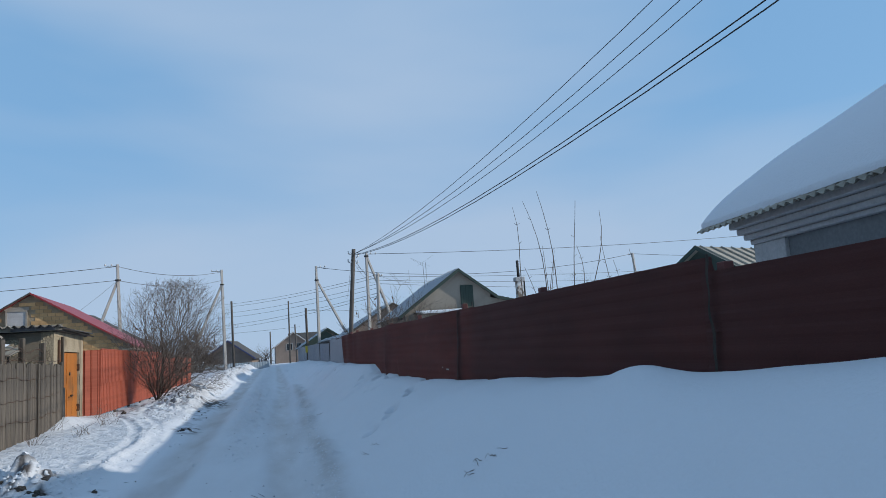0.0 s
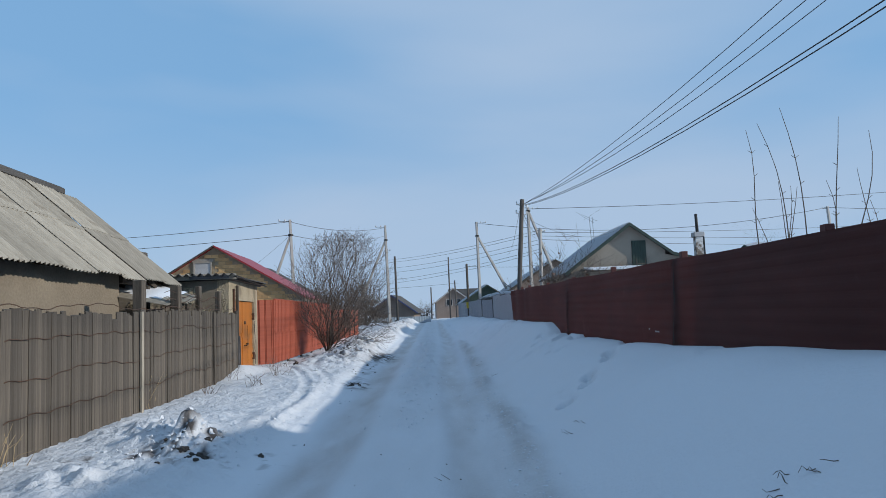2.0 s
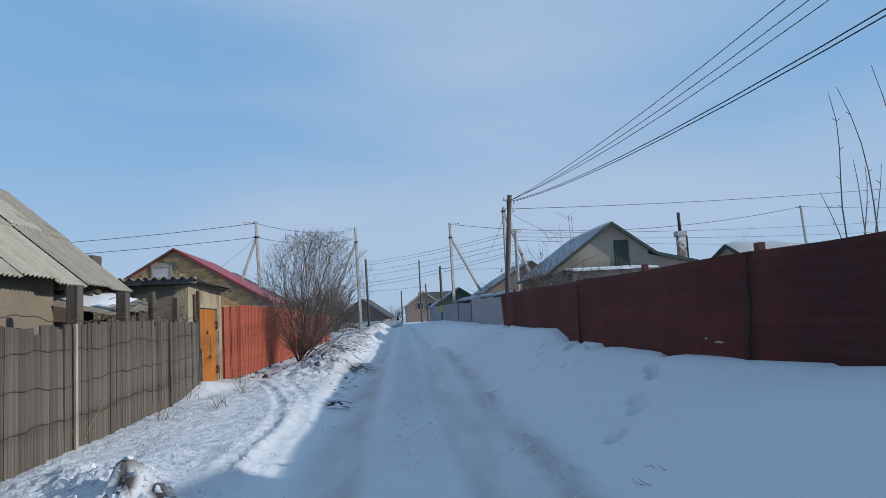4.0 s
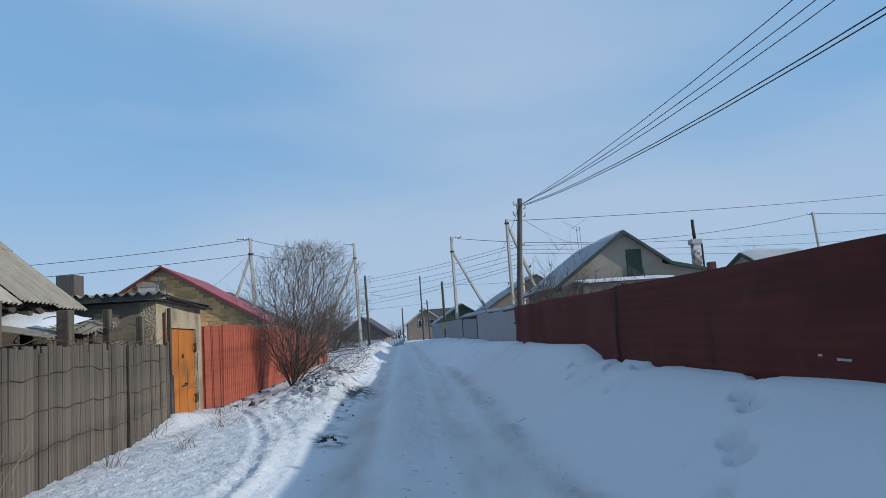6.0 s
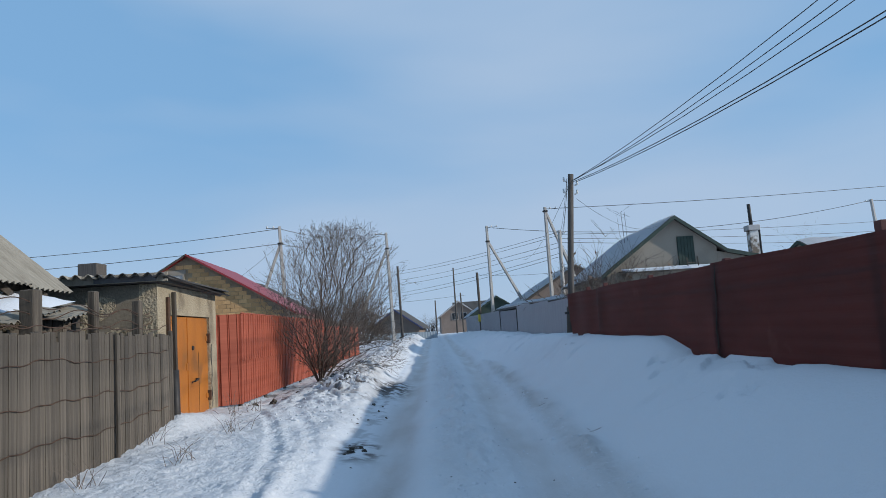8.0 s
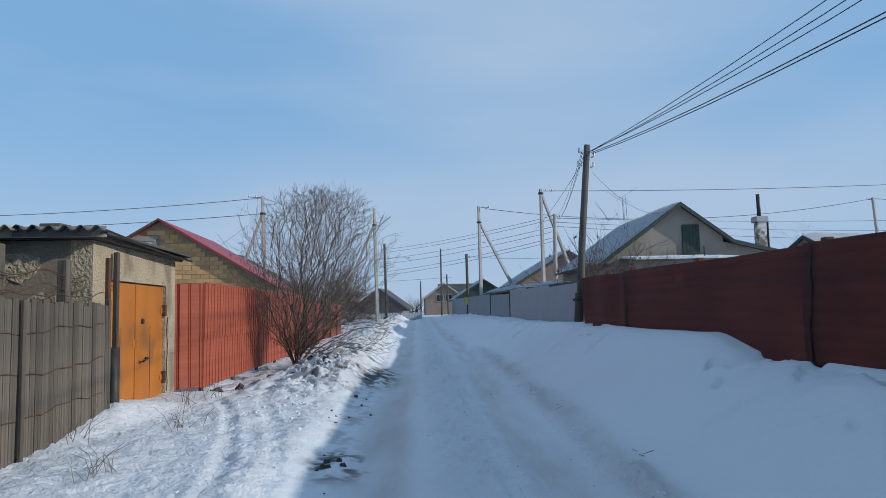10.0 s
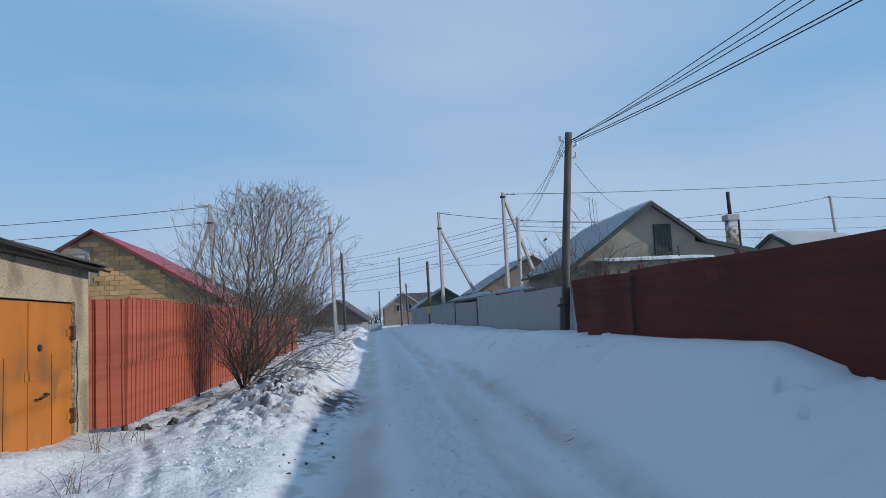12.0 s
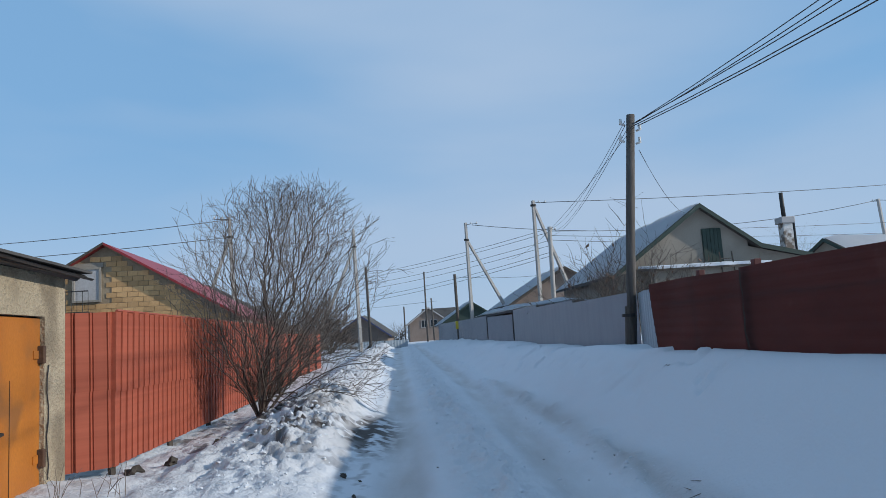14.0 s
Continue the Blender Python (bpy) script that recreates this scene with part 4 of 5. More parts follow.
# ---- brick house with the red roof ----
def brick_house():
    h = gable_house("brick_house", pose(-13.75, 41.8, 0.6, 0, 0, 6), "yellow block house with a bright red sheet metal roof", -5.2, 5.2, 2.60, 2.60, 5.75, 11.0,
                    MORTAR, RED_ROOF, RED_ROOF, 0.35, (), thick=0.08, fascia=0.10, left_trim=DARK_WOOD)
    w = window(h, -1.15, -0.25, 0.31, 3.55, 4.75, STUCCO, WHITE_PAINT, False, 0.08, "boarded gable door painted pale grey")
    part("lintel", boxed(-1.3, -0.1, 0.29, 0.36, 4.83, 5.0), STUCCO, h, "grey block lintel")
    for x in (5.0, 5.18):
        part("soffit", boxed(4.55, 5.2, 0.02 + (x - 5), 10.9, 2.36 + (x - 5) * 0.2, 2.42 + (x - 5) * 0.2), PALE_WOOD, h)
    bm = bmesh.new()
    for z in (3.05, 3.85):
        tube(bm, [(-1.75, -0.55, z), (-0.35, -0.55, z)], [0.025, 0.025], 5)
    for k in range(8):
        tube(bm, [(-1.75 + 0.2 * k, -0.55, 3.05), (-1.75 + 0.2 * k, -0.55, 3.85)], [0.014, 0.014], 4)
    part("balcony_rail", bm, IRON, h, "small dark iron balcony rail")
    part("balcony_floor", boxed(-1.8, -0.3, -0.6, 0.38, 2.95, 3.05), DARK_WOOD, h)
    for k in range(6):
        part("stair_tread", boxed(-0.3 + 0.22 * k, 0.0 + 0.22 * k, -0.6, -0.1, 2.85 - 0.22 * k, 2.9 - 0.22 * k), RUST, h)
    bw, bh = 0.40, 0.205
    me = mesh_of("brick", boxed(-bw / 2 + 0.008, bw / 2 - 0.008, -0.016, 0.01, 0.007, bh - 0.008), BRICK)
    n = 0
    row = 0
    z = 5.45
    rest = bmesh.new()
    while z > 1.5:
        half = (5.75 - 0.14 - (z + bh)) / (3.15 / 5.2)
        x = -math.ceil(half / bw) * bw + (row % 2) * bw / 2
        while x < half + bw:
            if abs(x) + bw / 2 < min(half, 4.8) and not (-1.5 < x < 0.1 and 3.35 < z < 5.0) and (x > -2.6):
                y = 0.338 + random.uniform(-0.004, 0.004)
                if n < 300:
                    piece("brick", me, h, Matrix.Translation((x, y, z)))
                else:
                    box(rest, x - bw / 2 + 0.008, x + bw / 2 - 0.008, y - 0.016, y + 0.01, z + 0.007, z + bh - 0.008)
                n += 1
            x += bw
        z -= bh
        row += 1
    tagged(part("lower_bricks", rest, BRICK, h), kind="stuff")


# ---- wooden fence ----
def wooden_fence():
    f = thing("picket_fence", pose(-4.7, 13, 0.5), "weathered grey board fence bound with rusty wire", "fence")
    off = Vector((-4.7, 13, 0.5))

    def line(y):
        return -4.24 - 0.084 * (y - 8.84)
    meshes = []
    for k in range(7):
        w = (0.10, 0.12, 0.14, 0.085, 0.15, 0.11, 0.13)[k]
        bm = bmesh.new()
        lean = random.uniform(-0.01, 0.01)
        top = 1.0
        box(bm, -0.011, 0.011, -w / 2, w / 2, 0, top)
        for v in bm.verts:
            if v.co.z > 0.5:
                v.co.y += lean + 0.004 * (v.co.y > 0)
                v.co.z += random.uniform(-0.008, 0.008)
        meshes.append((w, mesh_of("picket", bm, OLD_WOOD)))
    y = 1.0
    while y < 19.75:
        w, me = meshes[random.randrange(7)]
        y += w / 2
        x = line(y)
        g = height(x + 0.1, y)
        top = 2.24 + 0.03 * math.sin(y * 0.9) + random.uniform(-0.035, 0.03) - (0.10 if random.random() < 0.05 else 0)
        tilt = random.gauss(0, 0.5)
        m = Matrix.Translation((x - off.x + random.uniform(-0.008, 0.008), y - off.y, g - 0.12 - off.z)) @ pose(0, 0, 0, tilt, 0, random.uniform(-1.5, 1.5) + 4.8)
        piece("picket", me, f, m @ Matrix.Diagonal((1, 1, top - g + 0.12, 1)))
        y += w / 2 + random.uniform(-0.004, 0.004) + (0.02 if random.random() < 0.04 else 0)
    for y in (9.6, 13.45, 17.6):
        x = line(y) + 0.05
        part("fence_post", boxed(x - off.x - 0.015, x - off.x + 0.02, y - off.y - 0.03, y - off.y + 0.03, -0.3, 1.74, bevel=0.004), PALE_WOOD if y == 13.45 else OLD_WOOD, f)
    for h in (0.42, 0.85, 1.28, 1.66):
        pts = []
        y = 2.0
        while y < 19.7:
            wob = 0.018 * math.sin(y * 2.3 + h * 7) + 0.014 * math.sin(y * 5.1 + h) + 0.012 * math.sin(y * 11.7)
            pts.append((line(y) + 0.022 + 0.008 * math.sin(y * 30) - off.x, y - off.y, h + 0.68 - 0.5 + wob - 0.05 * abs(math.sin(y * 0.8))))
            y += 0.11
        part("binding_wire", tubed(pts, [0.006] * len(pts), 4), RUST, f, smooth=True)
    for z in (0.75, 1.45):
        part("back_rail", tubed([(line(1) - 0.06 - off.x, 1 - off.y, z), (line(19.6) - 0.06 - off.x, 19.6 - off.y, z)], [0.03, 0.03], 4), OLD_WOOD, f)
    # tall posts behind the boards
    for x, y, z, r in ((-5.02, 14.3, 2.80, 0.085), (-5.18, 16.2, 2.76, 0.085), (-5.34, 17.8, 2.83, 0.055), (-5.36, 19.1, 2.75, 0.06)):
        bm = boxed(x - r, x + r, y - r, y + r, 0.4, z, bevel=0.012)
        bmesh.ops.translate(bm, verts=bm.verts, vec=-off)
        part("tall_post", bm, OLD_WOOD, f)
    # barbed wire between the tall posts
    for z0, z1 in ((2.45, 2.62), (2.62, 2.5), (2.3, 2.45)):
        pts = []
        for i in range(60):
            s = i / 59
            pts.append((-5.1 - 0.32 * s - off.x, 15.5 + 5.0 * s - off.y, z0 + (z1 - z0) * s + 0.05 * math.sin(s * 23) - off.z))
        part("barbed_wire", tubed(pts, [0.006] * 60, 4), RUST, f)
    # end posts at the garage
    for x, y, zz, r, mm, nm in ((-5.17, 19.82, 2.27, 0.032, OLD_WOOD, "end_post"), (-5.28, 20.26, 2.93, 0.034, OLD_WOOD, "end_post"), (-5.31, 20.08, 2.84, 0.034, RUST, "end_post")):
        bm = boxed(x - r, x + r, y - r, y + r, 0.4, zz, bevel=0.01)
        bmesh.ops.translate(bm, verts=bm.verts, vec=-off)
        part(nm, bm, mm, f)
    bm = tubed([(-5.24 - off.x, 20.17 - off.y, -0.2), (-5.26 - off.x, 20.17 - off.y, 1.12)], [0.075, 0.075], 10)
    part("iron_sleeve", bm, IRON, f, "dark iron pipe sleeve", smooth=True)


# ---- clay shed with the ribbed roof ----
def clay_shed():
    s = thing("clay_shed", pose(-5.75, 14.6, 0.6, 0, 0, 4.4), "clay plastered shed with an old ribbed sheet roof", "shed")
    y0, y1 = -5.9, 3.75
    part("wall", prism(bmesh.new(), [(-0.32, y0 + 0.1, -0.4), (-0.32, y0 + 0.1, 2.42), (-2.5, y0 + 0.1, 4.1), (-4.9, y0 + 0.1, 2.3), (-4.9, y0 + 0.1, -0.4)], (0, 7.1, 0)), CLAY, s)
    part("dark_beam", boxed(-0.42, -0.25, y0 + 7.21, y1 - 0.2, 2.26, 2.40), DARK_WOOD, s)
    # dark solid added under the open roof end, standing in for its shaded interior
    part("gable_infill", prism(bmesh.new(), [(-0.5, 2.0, 2.2), (-2.5, 2.0, 4.1), (-4.8, 2.0, 2.2)], (0, 1.55, 0)), DARK_WOOD, s)
    for k in range(9, 12):
        part("rafter", tubed([(0.0, y0 + 0.1 + 0.82 * k, 2.20), (-2.5, y0 + 0.1 + 0.82 * k, 4.28)], [0.05, 0.05], 4), DARK_WOOD, s)
    slope = Vector((-2.45, 0, 2.12))
    for tier, (va, vb, lift) in enumerate(((0.0, 1.72, 0.0), (1.62, 3.25, 0.022))):
        for k in range(9):
            bm = corrugated(0, 1.105, va, vb + random.uniform(-0.02, 0.02), 0.13, 0.019, 0.008, rows=1, per=8)
            ob = part("sheet", bm, SLATE, s)
            o = Vector((0.08, y0 + 1.075 * k, 2.27 + 0.014 * (9.15 - 1.075 * k) + lift + 0.040 * (k % 2) + 0.008 * (k % 3)))
            ob.matrix_basis = frame_of(o, (0.004 * (k % 3 - 1), 1, 0.004 * ((k * 2) % 3 - 1) - 0.014), slope)
    part("rear_roof", prism(bmesh.new(), [(-2.4, y0, 4.42), (-5.2, y0, 2.1), (-5.2, y0, 2.0), (-2.4, y0, 4.32)], (0, 9.65, 0)), SLATE, s)
    part("ridge_cap", tubed([(-2.42, y0 - 0.05, 4.57), (-2.42, y1 - 0.5, 4.49)], [0.11, 0.11], 6), DARK_ROOF, s, "dark ridge capping")
    part("verge_board", prism(bmesh.new(), [(0.1, y0 - 0.04, 2.28), (-2.45, y0 - 0.04, 4.42), (-2.45, y0 - 0.04, 4.20), (0.1, y0 - 0.04, 2.06)], (0, 0.035, 0)), PLUM_TRIM, s, "plum painted verge board")
    part("eave_post", boxed(-0.2, -0.08, y1 - 1.6, y1 - 1.48, -0.3, 2.22), OLD_WOOD, s)
    # low hutch with a snowy sheet roof
    h = thing("low_hutch", pose(-5.85, 16.9, 0.6, 0, 0, 4.4), "low board hutch with a snow patched sheet roof", "hutch")
    part("wall", boxed(-1.2, 0.25, -0.9, 1.2, -0.3, 1.72), OLD_WOOD, h)
    for k in range(2):
        bm = corrugated(0, 1.15, 0, 1.9, 0.13, 0.018, 0.008, rows=1)
        ob = part("sheet", bm, SLATE, h)
        ob.matrix_basis = frame_of((0.55, -1.05 + 1.13 * k, 1.78 + 0.05 * k), (0, 1, 0.16), (-1, 0, 0.22))
    bm = bmesh.new()
    g = [[bm.verts.new((0.35 - 1.4 * i / 12 + 0.06 * noise.noise((j, i, 0)), -0.75 + 1.6 * j / 12 + 0.1 * noise.noise((i * 0.7, j, 5)),
                        1.86 + 0.16 * (j / 12) * 1.55 + 0.20 * (i / 12) * 1.4 + 0.14 * math.sin(math.pi * i / 12) ** 0.5 * math.sin(math.pi * j / 12) ** 0.5 * (0.8 + 0.4 * noise.noise((i * 0.5, j * 0.5, 2)))))
          for j in range(13)] for i in range(13)]
    for i in range(12):
        for j in range(12):
            bm.faces.new((g[i][j], g[i + 1][j], g[i + 1][j + 1], g[i][j + 1]))
    part("snow_cover", bm, SNOW, h, "patch of snow", smooth=True)
    for k in range(8):
        part("board", boxed(0.26, 0.28, -0.85 + 0.25 * k, -0.63 + 0.25 * k, -0.2, 1.70 + 0.04 * k), OLD_WOOD, h)


# ---- garage with the orange doors ----
def garage():
    g = thing("garage", pose(-5.28, 19.62, 0.62, 0, 0, 6.6), "roughcast garage with a sagging ribbed roof", "garage")
    # x into the yard is negative, y runs along the lane
    L, H = 3.86, 2.42
    d0, d1, dh = 0.50, 3.28, 1.93
    for a in ((-0.28, 0, 0, d0, -0.4, H), (-0.28, 0, d1, L, -0.4, H), (-0.28, 0, d0, d1, dh, H)):
        part("wall", boxed(*a), ROUGHCAST, g)
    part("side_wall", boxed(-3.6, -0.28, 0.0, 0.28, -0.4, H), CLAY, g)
    for k in range(16):
        x, z = random.uniform(-2.4, -0.45), random.uniform(1.3, 2.2)
        bm = bmesh.new()
        r = random.uniform(0.10, 0.26)
        ring = [(x + r * 1.4 * math.cos(a) * random.uniform(0.7, 1.1), -0.018, z + r * math.sin(a) * random.uniform(0.7, 1.1)) for a in [i * 0.785 for i in range(8)]]
        part("plaster_patch", prism(bm, ring, (0, 0.02 + 0.001 * k, 0)), ROUGHCAST, g)
    part("side_wall", boxed(-3.6, -0.28, L - 0.28, L, -0.4, H), ROUGHCAST, g)
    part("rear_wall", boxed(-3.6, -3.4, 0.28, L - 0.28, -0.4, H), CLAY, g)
    part("eave_board", boxed(-3.7, 0.22, -0.20, -0.16, H + 0.02, H + 0.16), PALE_WOOD, g, "pale eave board")
    part("roof_deck", boxed(-3.75, 0.14, -0.15, L + 0.12, H + 0.01, H + 0.07), DARK_WOOD, g)
    for k in range(4):
        bm = corrugated(0, 1.12, -0.32, L + 0.2, 0.19, 0.034, 0.010, rows=3, per=10, sag=0.02)
        ob = part("sheet", bm, DARK_ROOF if k in (0, 3) else SLATE, g)
        ob.matrix_basis = pose(-4.12 + 1.09 * k, 0, H + 0.15 - 0.02 * (k == 3), -1.4, 1.0, 0)
    part("verge_strip", boxed(0.14, 0.25, -0.2, L + 0.2, H + 0.06, H + 0.09), DARK_ROOF, g, "dark felt roof edge")
    bm = bmesh.new()
    box(bm, -0.9, 0.06, -0.215, -0.20, H + 0.03, H + 0.12)
    part("gutter_bracket", bm, ALU, g)
    # plaster fallen off the side wall
    for leaf, (a, b) in enumerate(((d0, 1.84), (1.852, d1))):
        dr = part("door_leaf", boxed(-0.09, -0.05, a, b, -0.02, dh - 0.015, bevel=0.006), ORANGE, g, "orange painted steel door leaf")
        mid = (a + b) / 2
        part("weld_seam", boxed(-0.052, -0.044, mid - 0.0035, mid + 0.0035, 0.0, 1.25), RUST, dr)
        hy = a + 0.03 if leaf == 0 else b - 0.03
        for hz in (0.35, 1.50):
            part("hinge", boxed(-0.06, 0.02, hy - 0.035, hy + 0.035, hz - 0.10, hz + 0.10, bevel=0.008), RUST, dr)
            part("hinge_strap", boxed(-0.05, -0.036, min(hy, hy - 0.15 if leaf else hy), max(hy, hy + (0 if leaf else 0.15)), hz - 0.045, hz + 0.045), ORANGE, dr)
        if leaf == 1:
            part("handle", tubed([(-0.02, a + 0.12, 0.70), (0.03, a + 0.16, 0.71), (0.03, a + 0.40, 0.74), (-0.03, a + 0.44, 0.74)], [0.018] * 4, 6), IRON, dr, "dark lever handle")
            part("lock_ring", tubed([(-0.05, a + 0.30, 1.33), (-0.02, a + 0.30, 1.33)], [0.045, 0.04], 12), IRON, dr, "round lock cover")
            part("lock_plate", boxed(-0.05, -0.036, a - 0.12, a + 0.14, 0.93, 1.06, bevel=0.005), ORANGE, dr)
            part("lower_plate", boxed(-0.05, -0.038, a - 0.02, a + 0.28, 0.62, 0.74, bevel=0.005), ORANGE, dr)
        else:
            part("edge_strip", boxed(-0.05, -0.036, b - 0.035, b + 0.02, 0.0, dh - 0.04), ORANGE, dr)
    part("door_frame", boxed(-0.12, -0.095, d0 - 0.05, d1 + 0.05, -0.1, dh + 0.03), IRON, g)
    pts = [(0.015, d1 + 0.05 + 0.03 * math.sin(i * 1.7), 0.1 + i * 0.16) for i in range(9)]
    part("cable", tubed(pts, [0.008] * 9, 5), CABLE, g)


# ---- faded red sheet fence ----
def red_fence():
    f = thing("sheet_fence", pose(-5.38, 24.0, 0.9), "faded red ribbed sheet fence standing off the snow", "fence")
    run = 12.0
    yaw = radians(90 + 2.6)

    prof = [(-0.004, -0.052), (0.016, -0.052), (0.022, 0.008), (0.028, 0.013), (0.158, 0.013), (0.164, 0.008), (0.170, -0.052), (0.210, -0.052)]

    fold = [(-0.004, -0.010), (0.014, -0.010), (0.030, 0.016), (0.046, 0.002), (0.200, 0.002), (0.212, -0.010)]

    def strip(h, prof=prof):
        bm = bmesh.new()
        ring = prof + [(u, d - 0.004) for u, d in reversed(prof)]
        low, top = [[bm.verts.new((d, -u, z)) for u, d in ring] for z in (0.0, h)]
        m = len(ring)
        for i in range(m):
            j = (i + 1) % m
            bm.faces.new((low[i], top[i], top[j], low[j]))
        return mesh_of("metal_strip", bm, ORANGE_RED)
    upper, lower = [strip(h) for h in (1.04, 1.07)], [strip(h) for h in (0.98, 0.95)]
    wide = strip(1.04, fold), strip(0.98, fold)
    tilt = radians(2.6)
    n = 57
    for k in range(n):
        for me, z, x in ((upper[k % 2], 0.68, 0.0), (lower[k % 2], -0.26, -0.024)):
            y = 0.209 * (k + 1)
            m = Matrix.Translation((-math.sin(tilt) * y + x + random.uniform(-0.0015, 0.0015), math.cos(tilt) * y, z + random.uniform(-0.006, 0.006) - 0.001 * k * (z > 0))) @ pose(0, 0, 0, random.uniform(-0.25, 0.25), 0.8 + random.uniform(-0.1, 0.1), 2.6 + random.uniform(-0.4, 0.4))
            piece("metal_strip", me, f, m)
    # the short leaning return towards the garage
    for k in range(3):
        for me, z in zip(wide, (0.68, -0.26)):
            m = Matrix.Translation((-0.03 - 0.175 * k, -0.01 - 0.115 * k, z)) @ pose(0, 0, 0, 0, 0, -56 + 4 * k) @ pose(0, 0, 0, 0.8, 1.6, 0)
            piece("metal_strip", me, f, m)
    # dark sheets added behind the strips to give the gaps their shade
    for x, y0, y1, ang in ((-0.10, 0.0, 11.8, 2.6), (-0.075, -0.62, 0.0, -56)):
        bm = boxed(-0.012, 0.0, y0, y1, -0.22, 1.66)
        ob = part("backing", bm, DARK_WOOD, f)
        ob.matrix_basis = pose(x, 0, 0, 0, 0, ang)
    part("cap_strip", tubed([(0.0, 0.1, 1.735), (math.cos(yaw) * run, math.sin(yaw) * run, 1.66)], [0.025, 0.025], 4), ORANGE_RED, f)
    for k in range(6):
        p = Vector((math.cos(yaw), math.sin(yaw), 0)) * (0.1 + 2.3 * k)
        part("post", tubed([(p.x - 0.06, p.y, -0.7), (p.x - 0.13, p.y, 1.3)], [0.05, 0.05], 6), DARK_WOOD, f)
    for z in (0.15, 1.2):
        part("rail", tubed([(-0.13, 0, z), (math.cos(yaw) * run - 0.13, math.sin(yaw) * run, z)], [0.03, 0.03], 4), DARK_WOOD, f)


brick_house()
wooden_fence()
clay_shed()
garage()
red_fence()
sheet_fence("board_fence", (-5.98, 36.3), (-6.3, 47), 0.7, 0.8, 2.35, 2.3, ORANGE_RED, "brownish sheet fence beyond the bare tree", 0.2, 0.012, 2.0)
ob = thing("outbuilding", pose(-17.4, 40.0, 0.6), "flat roofed outbuilding behind the garage with a block chimney", "outbuilding")
part("wall", boxed(-2.2, 1.8, -0.8, 3.2, -0.4, 3.2), CLAY, ob)
part("roof", boxed(-2.4, 2.0, -1.0, 3.4, 3.2, 3.4), DARK_ROOF, ob)
part("chimney", boxed(-0.45, 0.45, -0.45, 0.45, 3.4, 5.35, bevel=0.03), POLE_WOOD, ob, "square dark block chimney")


# ---- trees, shoots and weeds ----
def branchy(bm_thick, bm_thin, start, direction, length, radius, depth, rng, limit=0.011, many=(4, 6), thin=0.0035):
    pts, radii = [Vector(start)], [radius]
    d = Vector(direction).normalized()
    n = 5
    for i in range(n):
        d = (d + Vector((rng.gauss(0, 0.11), rng.gauss(0, 0.11), rng.gauss(0.02, 0.06)))).normalized()
        pts.append(pts[-1] + d * length / n)
        radii.append(radius * (1 - 0.62 * (i + 1) / n))
    tube(bm_thick if radius > limit else bm_thin, pts, radii, 6 if radius > 0.03 else (4 if radius > limit else 3), cap=False)
    if depth == 0:
        return
    kids = rng.randint(*many) if depth > 1 else rng.randint(6, 9)
    for k in range(kids):
        i = rng.randint(1, n)
        side = Vector((rng.gauss(0, 1), rng.gauss(0, 1), rng.gauss(0.15, 0.5))).normalized()
        nd = (d * 1.0 + side * rng.uniform(0.5, 1.15)).normalized()
        branchy(bm_thick, bm_thin, pts[i], nd, length * rng.uniform(0.42, 0.72), max(radii[i] * rng.uniform(0.45, 0.7), thin), depth - 1, rng, limit, many, thin)


def bare_tree(x, y, height_, spread, stems, seed, label, depth=3, radius=0.07, low=True, kids=(4, 6), bias=0.0, leaves=0, thin=0.0035):
    rng = random.Random(seed)
    z = height(x, y)
    t = thing("bare_tree", pose(x, y, z), label, "tree", "bare trees")
    a, b = bmesh.new(), bmesh.new()
    for k in range(stems):
        ang = 2 * math.pi * k / stems + rng.uniform(-0.4, 0.4)
        out = spread * rng.uniform(0.35, 1.0)
        d = Vector((math.cos(ang) * out + bias, math.sin(ang) * out, 1))
        branchy(a, b, (0.16 * math.cos(ang), 0.16 * math.sin(ang), -0.1), d, height_ * rng.uniform(0.5, 0.72), radius * rng.uniform(0.6, 1.0), depth, rng, 0.011, kids, thin)
    if low:
        for k in range(11):
            ang = rng.uniform(0, 6.3)
            d = Vector((math.cos(ang) + bias, math.sin(ang), rng.uniform(0.05, 0.6)))
            branchy(a, b, (0.1 * math.cos(ang), 0.1 * math.sin(ang), rng.uniform(0.05, 0.6)), d, height_ * rng.uniform(0.25, 0.45), 0.016, 2, rng, 0.011, kids, thin)
    if leaves:
        c = bmesh.new()
        b.verts.ensure_lookup_table()
        for k in range(leaves):
            p = b.verts[rng.randrange(len(b.verts))].co + Vector((0, 0, -0.05))
            d, e = Vector((rng.gauss(0, 0.06), rng.gauss(0, 0.06), -0.08)), Vector((rng.gauss(0, 0.06), rng.gauss(0, 0.06), 0.03))
            c.faces.new([c.verts.new(q) for q in (p, p + d + e * 0.6, p + d * 2, p + d - e * 0.6)])
        tagged(part("leaves", c, DRYLEAF, t, "small dry brown leaves"), kind="stuff")
    part("trunk", a, BARK, t, smooth=True)
    part("crown", b, TWIG, t, "dense bare brown twigs", smooth=True)
    return t



